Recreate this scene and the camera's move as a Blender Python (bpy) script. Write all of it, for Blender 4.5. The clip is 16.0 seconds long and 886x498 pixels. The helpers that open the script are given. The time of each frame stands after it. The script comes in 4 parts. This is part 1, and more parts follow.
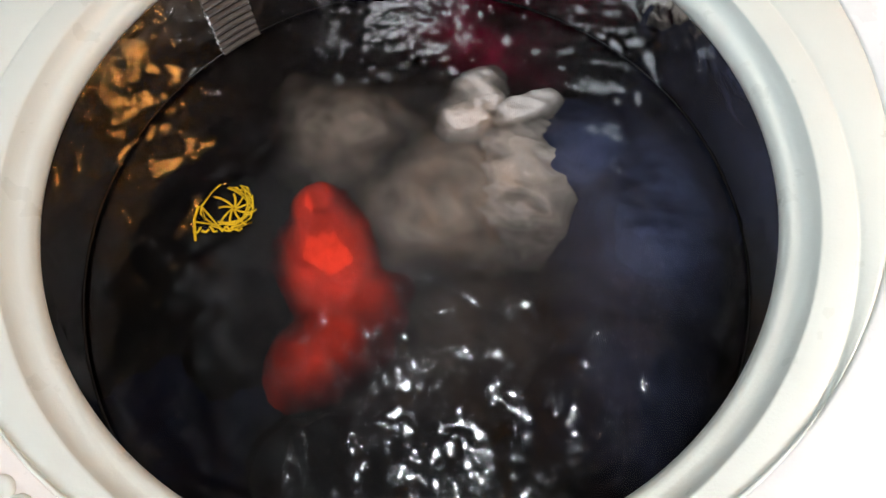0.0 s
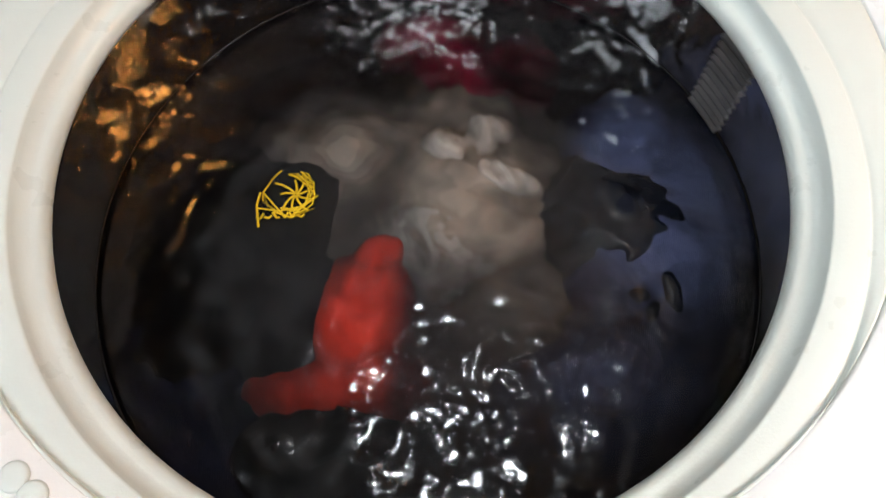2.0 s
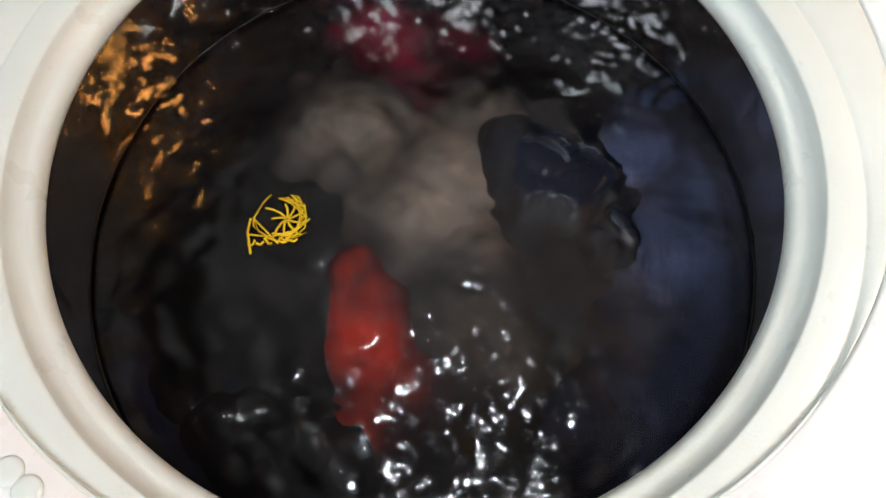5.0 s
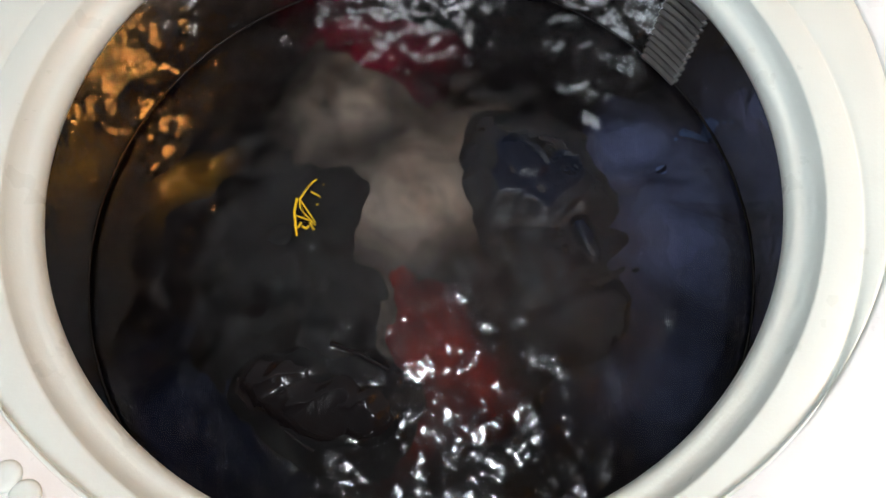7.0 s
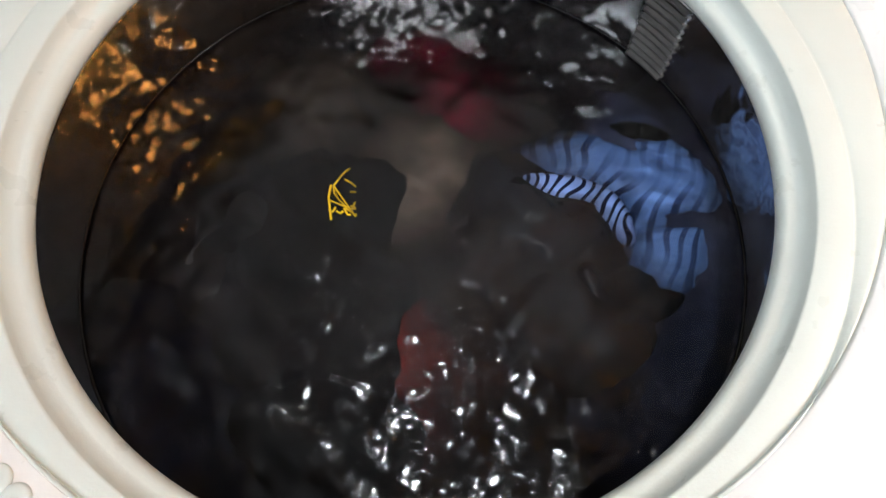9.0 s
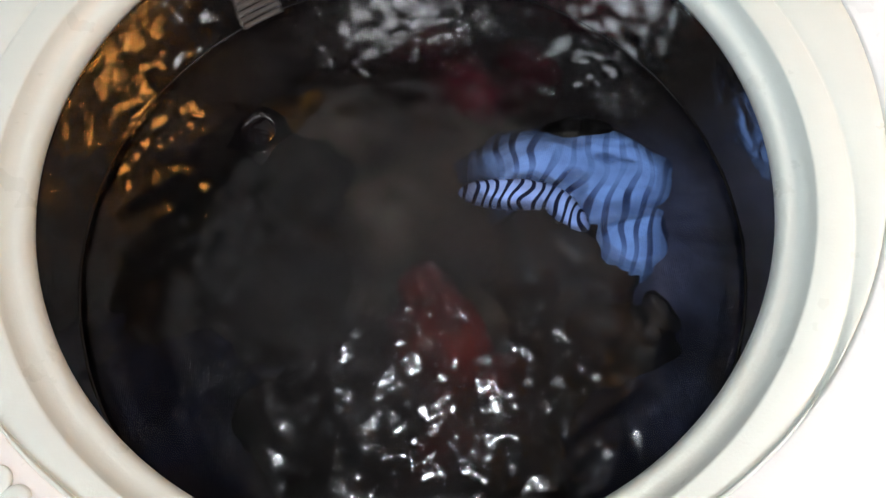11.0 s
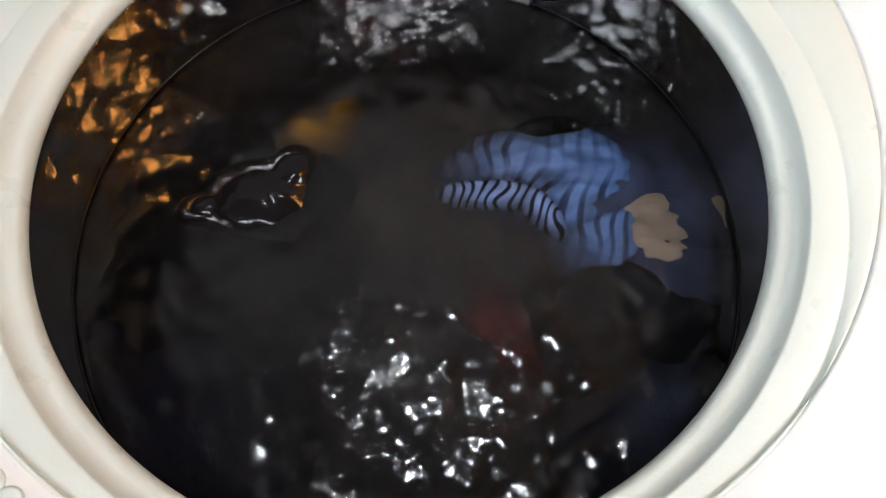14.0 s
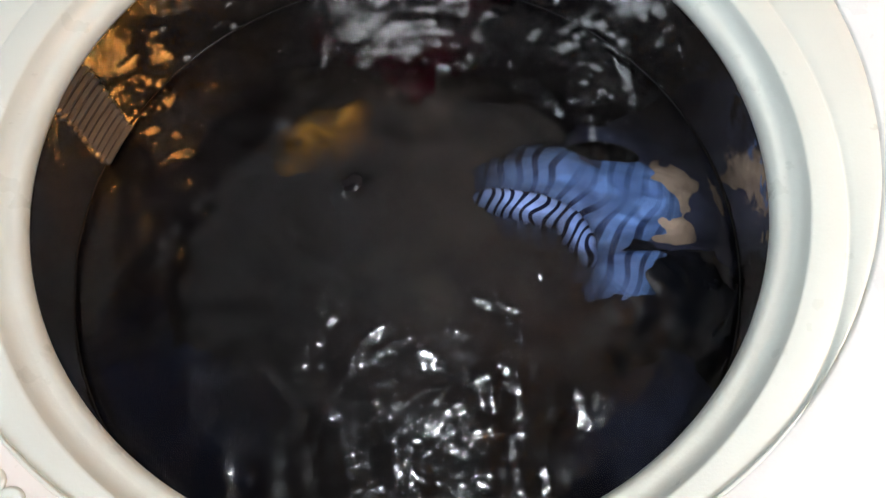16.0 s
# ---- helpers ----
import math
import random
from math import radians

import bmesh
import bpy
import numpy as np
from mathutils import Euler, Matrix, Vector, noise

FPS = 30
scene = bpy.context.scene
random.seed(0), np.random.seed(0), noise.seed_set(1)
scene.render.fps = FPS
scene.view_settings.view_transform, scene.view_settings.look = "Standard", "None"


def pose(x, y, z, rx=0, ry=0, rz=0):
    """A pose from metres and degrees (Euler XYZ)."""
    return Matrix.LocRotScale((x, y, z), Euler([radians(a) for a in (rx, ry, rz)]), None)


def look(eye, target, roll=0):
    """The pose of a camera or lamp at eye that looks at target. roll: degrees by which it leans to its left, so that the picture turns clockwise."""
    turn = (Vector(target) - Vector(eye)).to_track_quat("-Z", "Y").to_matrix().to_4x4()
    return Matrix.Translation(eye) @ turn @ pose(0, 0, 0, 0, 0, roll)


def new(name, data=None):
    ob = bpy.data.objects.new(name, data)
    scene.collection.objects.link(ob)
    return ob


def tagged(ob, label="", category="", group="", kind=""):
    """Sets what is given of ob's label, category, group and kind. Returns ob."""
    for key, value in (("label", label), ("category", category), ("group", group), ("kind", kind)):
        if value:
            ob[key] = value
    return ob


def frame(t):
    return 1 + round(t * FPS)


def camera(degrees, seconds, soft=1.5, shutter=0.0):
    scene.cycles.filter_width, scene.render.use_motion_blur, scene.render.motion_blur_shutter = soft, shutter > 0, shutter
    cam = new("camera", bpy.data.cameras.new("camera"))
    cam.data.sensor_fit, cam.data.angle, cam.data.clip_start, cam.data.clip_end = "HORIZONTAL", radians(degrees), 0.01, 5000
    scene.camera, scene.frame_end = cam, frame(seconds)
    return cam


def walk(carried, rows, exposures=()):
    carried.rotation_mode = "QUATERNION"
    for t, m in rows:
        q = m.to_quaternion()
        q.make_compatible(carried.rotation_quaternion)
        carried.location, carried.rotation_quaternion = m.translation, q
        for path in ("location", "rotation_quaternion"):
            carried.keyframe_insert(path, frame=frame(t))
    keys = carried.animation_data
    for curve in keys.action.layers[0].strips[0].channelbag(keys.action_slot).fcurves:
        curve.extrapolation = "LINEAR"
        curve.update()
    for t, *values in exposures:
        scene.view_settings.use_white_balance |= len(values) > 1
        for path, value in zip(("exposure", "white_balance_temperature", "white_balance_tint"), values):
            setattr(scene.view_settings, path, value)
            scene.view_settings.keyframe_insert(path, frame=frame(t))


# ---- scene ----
# Metres; the origin is the middle of the washer's tub ring, z = 0 at its inner lip.
WATER_Z = -0.107        # the water's level
DRUM_R = 0.2156         # inner radius of the drum
LIP_R = 0.190           # inner radius of the tub ring
SEAM = (0.0020, 0.0342, 0.2418)   # middle and radius of the gap round the ring
BUMPERS = ((-0.170, -0.154), (-0.161, -0.162))

cam = camera(65, 16.0, soft=1.5, shutter=0.15)
STEADY = pose(0.0076, -0.1856, 0.3147) @ pose(0, 0, 0, 22.409) @ pose(0, 0, 0, 0, -0.811) @ pose(0, 0, 0, 0, 0, -2.869)
# the hand trembles: seconds, nod and swing in degrees
walk(cam, [(t, STEADY @ pose(0, 0, 0, nod) @ pose(0, 0, 0, 0, swing)) for t, nod, swing in (
    (0, 1.02, -0.28), (0.5, 0.88, 0.37), (1, 1.02, -0.19), (1.5, 1.02, -0.65), (2, 0.14, 0.47), (2.5, 0.28, -0.28), (3, 0.23, 0.19), (3.5, 0.05, -0.14),
    (4.3, -0.09, -0.09), (5.2, -0.37, 0.09), (6, -0.42, 0.09), (6.5, 0.14, -0.42), (7, 0.00, 0.00), (7.5, 0.56, -0.37), (8, 0.23, -0.23),
    (8.5, 0.28, -0.23), (9, 0.14, -0.56), (9.8, 0.23, -0.47), (10.7, 0.28, -0.56), (11.5, 0.33, -0.56), (12, 0.33, -0.28), (12.5, 0.28, -0.37),
    (13, 0.09, -0.42), (13.5, 0.28, -0.70), (14, 0.33, -0.98), (14.5, 0.14, -0.84), (15, 0.28, -0.88), (15.5, 0.19, -0.74), (16, 0.37, -0.93),
    
)])

# ---- world, lights ----
world = bpy.data.worlds.new("world")
world.use_nodes = True
scene.world = world
world.node_tree.nodes["Background"].inputs["Color"].default_value = (0.9, 0.93, 1.0, 1)
world.node_tree.nodes["Background"].inputs["Strength"].default_value = 0.02
scene.cycles.transparent_max_bounces = 40
CEILING_LIGHT = 150.0   # strengths of the lamps
FILL_LIGHT = 68.0
WARM_LIGHT = 30.0
TUBE_LIGHT = 30.0
DAYLIGHT = 22.0


# ---- materials ----
def nodes_of(name):
    mat = bpy.data.materials.new(name)
    mat.use_nodes = True
    tree = mat.node_tree
    return mat, tree, tree.nodes["Principled BSDF"], tree.nodes.new, tree.links.new


def noise_node(tree, scale, detail=4.0, rough=0.55, coords="Object"):
    tc = tree.nodes.new("ShaderNodeTexCoord")
    n = tree.nodes.new("ShaderNodeTexNoise")
    n.inputs["Scale"].default_value, n.inputs["Detail"].default_value, n.inputs["Roughness"].default_value = scale, detail, rough
    tree.links.new(tc.outputs[coords], n.inputs["Vector"])
    return n


def ramp_node(tree, source, stops):
    r = tree.nodes.new("ShaderNodeValToRGB")
    el = r.color_ramp.elements
    while len(el) < len(stops):
        el.new(0.5)
    for e, (p, c) in zip(el, stops):
        e.position, e.color = p, (*c, 1)
    tree.links.new(source, r.inputs["Fac"])
    return r


def bump_node(tree, source, strength, distance, below=None):
    b = tree.nodes.new("ShaderNodeBump")
    b.inputs["Strength"].default_value, b.inputs["Distance"].default_value = strength, distance
    tree.links.new(source, b.inputs["Height"])
    if below:
        tree.links.new(below.outputs["Normal"], b.inputs["Normal"])
    return b


def shade(c, k):
    return tuple(min(1.0, x * k) for x in c)


def plastic(name, c, rough=0.32):
    mat, tree, bsdf, add, link = nodes_of(name)
    big, fine = noise_node(tree, 9.0), noise_node(tree, 700.0, 2.0)
    col = ramp_node(tree, big.outputs["Fac"], [(0.3, shade(c, 0.94)), (0.7, c)])
    link(col.outputs["Color"], bsdf.inputs["Base Color"])
    rr = ramp_node(tree, noise_node(tree, 40.0).outputs["Fac"], [(0.3, (rough * 0.8,) * 3), (0.75, (rough * 1.4,) * 3)])
    link(rr.outputs["Color"], bsdf.inputs["Roughness"])
    link(bump_node(tree, fine.outputs["Fac"], 0.12, 0.0004).outputs["Normal"], bsdf.inputs["Normal"])
    return mat


def paint(name, c):
    mat, tree, bsdf, add, link = nodes_of(name)
    col = ramp_node(tree, noise_node(tree, 3.0).outputs["Fac"], [(0.3, shade(c, 0.9)), (0.7, c)])
    link(col.outputs["Color"], bsdf.inputs["Base Color"])
    bsdf.inputs["Roughness"].default_value = 0.85
    link(bump_node(tree, noise_node(tree, 180.0).outputs["Fac"], 0.2, 0.001).outputs["Normal"], bsdf.inputs["Normal"])
    return mat


def wet_steel(name):
    """Stainless steel with a film of running water on it."""
    mat, tree, bsdf, add, link = nodes_of(name)
    tc, mp = add("ShaderNodeTexCoord"), add("ShaderNodeMapping")
    mp.inputs["Scale"].default_value = (1.0, 1.0, 0.8)
    link(tc.outputs["Object"], mp.inputs["Vector"])
    film, drops = add("ShaderNodeTexNoise"), add("ShaderNodeTexNoise")
    for n, s, d in ((film, 30.0, 1.0), (drops, 105.0, 0.5)):
        n.inputs["Scale"].default_value, n.inputs["Detail"].default_value = s, d
        n.inputs["Distortion"].default_value = 0.8
        link(mp.outputs["Vector"], n.inputs["Vector"])
    col = ramp_node(tree, noise_node(tree, 14.0).outputs["Fac"], [(0.3, (0.60, 0.59, 0.57)), (0.7, (0.78, 0.77, 0.76))])
    link(col.outputs["Color"], bsdf.inputs["Base Color"])
    bsdf.inputs["Metallic"].default_value = 1.0
    bsdf.inputs["Roughness"].default_value = 0.10
    b1 = bump_node(tree, film.outputs["Fac"], 1.0, 0.0024)
    b2 = bump_node(tree, drops.outputs["Fac"], 1.0, 0.00045, b1)
    link(b2.outputs["Normal"], bsdf.inputs["Normal"])
    return mat


def metal(name, c, rough):
    mat, tree, bsdf, add, link = nodes_of(name)
    col = ramp_node(tree, noise_node(tree, 60.0).outputs["Fac"], [(0.3, shade(c, 0.75)), (0.7, c)])
    link(col.outputs["Color"], bsdf.inputs["Base Color"])
    bsdf.inputs["Metallic"].default_value, bsdf.inputs["Roughness"].default_value = 0.9, rough
    return mat


def cloth(name, c, rough=0.75, weave=1400.0, mottled=0.7, gloss=0.06, relief=0.5):
    mat, tree, bsdf, add, link = nodes_of(name)
    big, mid = noise_node(tree, 22.0, 3.0), noise_node(tree, 110.0, 4.0)
    mix = add("ShaderNodeMath")
    mix.operation = "MULTIPLY_ADD"
    link(mid.outputs["Fac"], mix.inputs[0])
    mix.inputs[1].default_value = 0.35
    link(big.outputs["Fac"], mix.inputs[2])
    col = ramp_node(tree, mix.outputs[0], [(0.45, shade(c, mottled)), (0.9, shade(c, 1.12))])
    link(col.outputs["Color"], bsdf.inputs["Base Color"])
    bsdf.inputs["Roughness"].default_value = rough
    bsdf.inputs["Specular IOR Level"].default_value = gloss
    wv = add("ShaderNodeTexWave")
    tc = add("ShaderNodeTexCoord")
    link(tc.outputs["Object"], wv.inputs["Vector"])
    wv.inputs["Scale"].default_value, wv.inputs["Distortion"].default_value = weave / 6.0, 1.5
    b1 = bump_node(tree, mid.outputs["Fac"], relief, 0.003)
    link(bump_node(tree, wv.outputs["Fac"], 0.5 * relief if relief > 0.3 else 0.03, 0.0004, b1).outputs["Normal"], bsdf.inputs["Normal"])
    return mat


def striped(name, c, dark, period, fade=1.0):
    """Blue jersey with narrow dark stripes across it, fainter in places."""
    mat = cloth(name, c)
    tree = mat.node_tree
    bsdf = tree.nodes["Principled BSDF"]
    base = bsdf.inputs["Base Color"].links[0].from_socket
    tc, wv = tree.nodes.new("ShaderNodeTexCoord"), tree.nodes.new("ShaderNodeTexWave")
    wv.wave_type, wv.bands_direction, wv.wave_profile = "BANDS", "X", "SIN"
    wv.inputs["Scale"].default_value = 0.314 / period
    wv.inputs["Distortion"].default_value, wv.inputs["Detail"].default_value, wv.inputs["Detail Scale"].default_value = 10.0, 1.0, 0.7
    tree.links.new(tc.outputs["Object"], wv.inputs["Vector"])
    edge = ramp_node(tree, wv.outputs["Fac"], [(0.22, (1, 1, 1)), (0.42, (0, 0, 0))])
    mix = tree.nodes.new("ShaderNodeMix")
    mix.data_type = "RGBA"
    faint = ramp_node(tree, noise_node(tree, 17.0, 2.0).outputs["Fac"], [(0.40, (fade,) * 3), (0.62, (1, 1, 1))])
    ink = tree.nodes.new("ShaderNodeMath")
    ink.operation = "MULTIPLY"
    tree.links.new(edge.outputs["Color"], ink.inputs[0])
    tree.links.new(faint.outputs["Color"], ink.inputs[1])
    tree.links.new(ink.outputs[0], mix.inputs[0])
    tree.links.new(base, mix.inputs[6])
    mix.inputs[7].default_value = (*dark, 1)
    tree.links.new(mix.outputs[2], bsdf.inputs["Base Color"])
    return mat


def glow(name, c, strength):
    mat, tree, bsdf, add, link = nodes_of(name)
    bsdf.inputs["Base Color"].default_value = (0.8, 0.8, 0.8, 1)
    bsdf.inputs["Emission Color"].default_value = (*c, 1)
    bsdf.inputs["Emission Strength"].default_value = strength
    return mat


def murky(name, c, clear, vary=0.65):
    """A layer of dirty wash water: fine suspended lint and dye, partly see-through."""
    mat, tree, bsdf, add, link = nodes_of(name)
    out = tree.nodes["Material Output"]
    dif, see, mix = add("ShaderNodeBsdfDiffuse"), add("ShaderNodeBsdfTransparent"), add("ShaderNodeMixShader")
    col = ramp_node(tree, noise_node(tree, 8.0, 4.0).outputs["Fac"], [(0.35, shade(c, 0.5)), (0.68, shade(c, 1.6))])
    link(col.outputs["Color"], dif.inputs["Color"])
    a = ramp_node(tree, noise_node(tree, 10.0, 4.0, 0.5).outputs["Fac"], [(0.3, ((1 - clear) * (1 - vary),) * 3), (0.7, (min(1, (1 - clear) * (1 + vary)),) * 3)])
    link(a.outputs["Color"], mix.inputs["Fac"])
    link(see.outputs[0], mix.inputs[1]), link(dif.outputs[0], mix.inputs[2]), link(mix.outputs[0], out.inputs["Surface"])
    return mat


def water_top(name):
    """The water's skin: mirror-like by Fresnel, nearly clear below."""
    mat, tree, bsdf, add, link = nodes_of(name)
    out = tree.nodes["Material Output"]
    see, gl, mix, fr = add("ShaderNodeBsdfTransparent"), add("ShaderNodeBsdfGlossy"), add("ShaderNodeMixShader"), add("ShaderNodeFresnel")
    see.inputs["Color"].default_value = (0.93, 0.92, 0.90, 1)
    gl.inputs["Roughness"].default_value = 0.09
    fr.inputs["IOR"].default_value = 1.47
    b0 = bump_node(tree, noise_node(tree, 42.0, 0.0).outputs["Fac"], 1.0, 0.0010)
    b1 = bump_node(tree, noise_node(tree, 125.0, 0.5).outputs["Fac"], 1.0, 0.00066, b0)
    link(b1.outputs["Normal"], gl.inputs["Normal"]), link(b1.outputs["Normal"], fr.inputs["Normal"])
    link(fr.outputs[0], mix.inputs["Fac"]), link(see.outputs[0], mix.inputs[1]), link(gl.outputs[0], mix.inputs[2])
    link(mix.outputs[0], out.inputs["Surface"])
    return mat


M_WHITE = plastic("white plastic", (0.575, 0.625, 0.575))
M_PANEL = plastic("white enamel", (0.74, 0.76, 0.74), 0.28)
M_STEEL = wet_steel("wet steel")
M_SLAT = metal("bright steel", (0.50, 0.49, 0.47), 0.30)
M_WATERLINE = metal("dark waterline", (0.02, 0.02, 0.02), 0.25)
M_TUB = plastic("grey plastic", (0.12, 0.12, 0.12), 0.5)
M_WALL = paint("wall paint", (0.36, 0.355, 0.35))
M_CEIL = paint("ceiling paint", (0.17, 0.17, 0.168))
M_BROWN = paint("brown wall paint", (0.28, 0.16, 0.06))
M_FLOOR = paint("floor", (0.25, 0.23, 0.21))
M_LAMP = glow("ceiling lamp glass", (0.93, 1.0, 1.06), CEILING_LIGHT)
M_FILL = glow("fill lamp glow", (0.95, 1.0, 1.05), FILL_LIGHT)
M_WARM = glow("warm lamp glass", (1.0, 0.44, 0.10), WARM_LIGHT)
M_TUBE = glow("tube glass", (0.94, 0.98, 1.08), TUBE_LIGHT)
M_SKIN = water_top("water skin")
M_RED = cloth("red fleece", (0.62, 0.040, 0.02), 0.85)
M_TAUPE = cloth("taupe jersey", (0.40, 0.34, 0.285))
M_PALE = cloth("pale grey cotton", (0.52, 0.48, 0.44))
M_MAGENTA = cloth("magenta cotton", (0.38, 0.010, 0.055))
M_BLACK = cloth("wet black jersey", (0.006, 0.005, 0.006), 0.10, gloss=0.25, relief=0.15)
M_SHIRT = cloth("black cotton", (0.0040, 0.0034, 0.0036), 0.6, relief=0.2)
M_INK = cloth("blue-black cotton", (0.004, 0.006, 0.013), 0.25, gloss=0.2, relief=0.2)
M_NAVY = cloth("navy cotton", (0.018, 0.026, 0.065))
M_DENIM = cloth("dark blue cotton", (0.080, 0.096, 0.180))
M_STRIPE = striped("striped blue jersey", (0.15, 0.27, 0.58), (0.014, 0.024, 0.075), 0.0115, 0.18)
M_SLEEVE = striped("finely striped jersey", (0.22, 0.33, 0.66), (0.006, 0.008, 0.024), 0.0070)
M_BEIGE = cloth("beige cotton", (0.58, 0.45, 0.35))
M_MUSTARD = cloth("mustard cotton", (0.46, 0.23, 0.02))
M_YELLOW = cloth("yellow print", (0.66, 0.45, 0.02), 0.6)


# ---- builders ----
def mesh_of(name, verts, faces, mat, smooth=True):
    me = bpy.data.meshes.new(name)
    me.from_pydata([tuple(v) for v in verts], [], faces)
    me.materials.append(mat)
    if smooth:
        me.polygons.foreach_set("use_smooth", [True] * len(me.polygons))
    me.update()
    return me


def under(ob, parent):
    ob.parent = parent
    return ob


def part(name, me, parent, label=""):
    return tagged(under(new(name, me), parent), label)


def lathe(name, profile, mat, seg=192, centre=(0, 0)):
    """A surface of revolution about z from (radius, z) pairs."""
    verts, faces, n = [], [], len(profile)
    for i in range(seg):
        a = 2 * math.pi * i / seg
        verts += [(centre[0] + r * math.cos(a), centre[1] + r * math.sin(a), z) for r, z in profile]
    for i in range(seg):
        j = (i + 1) % seg
        faces += [(i * n + k, j * n + k, j * n + k + 1, i * n + k + 1) for k in range(n - 1)]
    return mesh_of(name, verts, faces, mat)


def box(name, x0, x1, y0, y1, z0, z1, mat, bevel=0.0):
    bm = bmesh.new()
    bmesh.ops.create_cube(bm, size=1)
    for v in bm.verts:
        v.co = Vector(((x0 + x1) / 2 + v.co.x * (x1 - x0), (y0 + y1) / 2 + v.co.y * (y1 - y0), (z0 + z1) / 2 + v.co.z * (z1 - z0)))
    if bevel:
        bmesh.ops.bevel(bm, geom=bm.edges[:], offset=bevel, segments=3, affect="EDGES", profile=0.5)
    me = bpy.data.meshes.new(name)
    bm.to_mesh(me), bm.free()
    me.materials.append(mat)
    return me


def fbm(x, y, z, octaves=3):
    s, k, f = 0.0, 1.0, 1.0
    for _ in range(octaves):
        s += k * noise.noise((x * f, y * f, z * f))
        k, f = k * 0.5, f * 2.1
    return s


def drape(name, mat, lobes, sink, seed, folds=0.004, fold_size=0.03, stretch=1.0, turn=0.0, ridge=0.0, ragged=0.16, step=0.0019, thick=0.0016):
    """A soaked piece of cloth: its bulges float up, its rim hangs down.
    lobes: (x, y, half length, half width, degrees, height of the top, steepness of the rim)."""
    x0, x1 = min(l[0] - max(l[2:4]) for l in lobes) * 1.25 - 0.005, max(l[0] + max(l[2:4]) for l in lobes) * 1.25 + 0.005
    y0, y1 = min(l[1] - max(l[2:4]) for l in lobes) * 1.25 - 0.005, max(l[1] + max(l[2:4]) for l in lobes) * 1.25 + 0.005
    ca, sa = math.cos(math.radians(turn)), math.sin(math.radians(turn))
    idx, top = {}, []
    for i in range(int((x1 - x0) / step) + 1):
        for j in range(int((y1 - y0) / step) + 1):
            x, y = x0 + i * step, y0 + j * step
            wob = 1 + ragged * fbm(x * 24 + seed, y * 24, seed * 0.37, 3)
            best, near = -1.0, 9.0
            for lx, ly, ra, rb, deg, up, flat in lobes:
                c, n = math.cos(math.radians(deg)), math.sin(math.radians(deg))
                u, v = ((x - lx) * c + (y - ly) * n) / ra, (-(x - lx) * n + (y - ly) * c) / rb
                d = math.hypot(u, v) * wob
                near = min(near, d)
                if d < 1.06:
                    best = max(best, up - sink * d ** flat)
            if near > 1.05:
                continue
            u, v = (x * ca + y * sa) / fold_size, (-x * sa + y * ca) / (fold_size * stretch)
            f = fbm(u + 0.35 * noise.noise((u * 0.7, v * 0.7, seed + 3)), v, seed, 3)
            best += folds * ((1 - ridge) * f - ridge * 1.6 * (abs(f) - 0.25))
            idx[i, j] = len(top)
            top.append((x, y, best))
    n, quads = len(top), []
    for (i, j), a in idx.items():
        q = (idx.get((i + 1, j)), idx.get((i + 1, j + 1)), idx.get((i, j + 1)))
        if None not in q:
            quads.append((a, *q))
    edges = {}
    for q in quads:
        for k in range(4):
            edges[q[k], q[(k + 1) % 4]] = 1
    faces = quads + [tuple(v + n for v in reversed(q)) for q in quads]
    faces += [(b, a, a + n, b + n) for a, b in edges if (b, a) not in edges]
    return mesh_of(name, top + [(x, y, z - thick) for x, y, z in top], faces, mat)


def tube(path, radius, sides=6, squash=0.5):
    """Verts and faces of a flattened stroke along a path."""
    verts, faces = [], []
    n = len(path)
    for i, p in enumerate(path):
        a, b = Vector(path[max(0, i - 1)]), Vector(path[min(n - 1, i + 1)])
        d = (b - a).normalized()
        side = d.cross(Vector((0, 0, 1))).normalized()
        for k in range(sides):
            w = 2 * math.pi * k / sides
            verts.append(Vector(p) + side * math.cos(w) * radius + Vector((0, 0, math.sin(w) * radius * squash)))
    for i in range(n - 1):
        for k in range(sides):
            m = (k + 1) % sides
            faces.append((i * sides + k, i * sides + m, (i + 1) * sides + m, (i + 1) * sides + k))
    return verts, faces


# ---- the room ----
EAST_X = 1.70           # face of the east wall


def room():
    x0, x1, y0, y1, z0, z1 = -1.1, EAST_X, -1.9, 0.42, -0.95, 1.5
    w = 0.1
    tagged(new("floor", box("floor", x0 - w, x1 + w, y0 - w, y1 + w, z0 - w, z0, M_FLOOR)), "dull grey-brown laundry floor", "floor", kind="structure")
    tagged(new("ceiling", box("ceiling", x0 - w, x1 + w, y0 - w, y1 + w, z1, z1 + w, M_CEIL)), "grey painted ceiling", "ceiling", kind="structure")
    for nm, b, mat, label in (("wall_north", (x0 - w, x1 + w, y1, y1 + w), M_WALL, "plain beige painted wall"), ("wall_south", (x0 - w, x1 + w, y0 - w, y0), M_WALL, "plain beige painted wall"),
                              ("wall_east", (x1, x1 + w, y0, y1), M_BROWN, "dark brown painted wall")):
        tagged(new(nm, box(nm, *b, z0, z1, mat)), label, "wall", kind="structure")


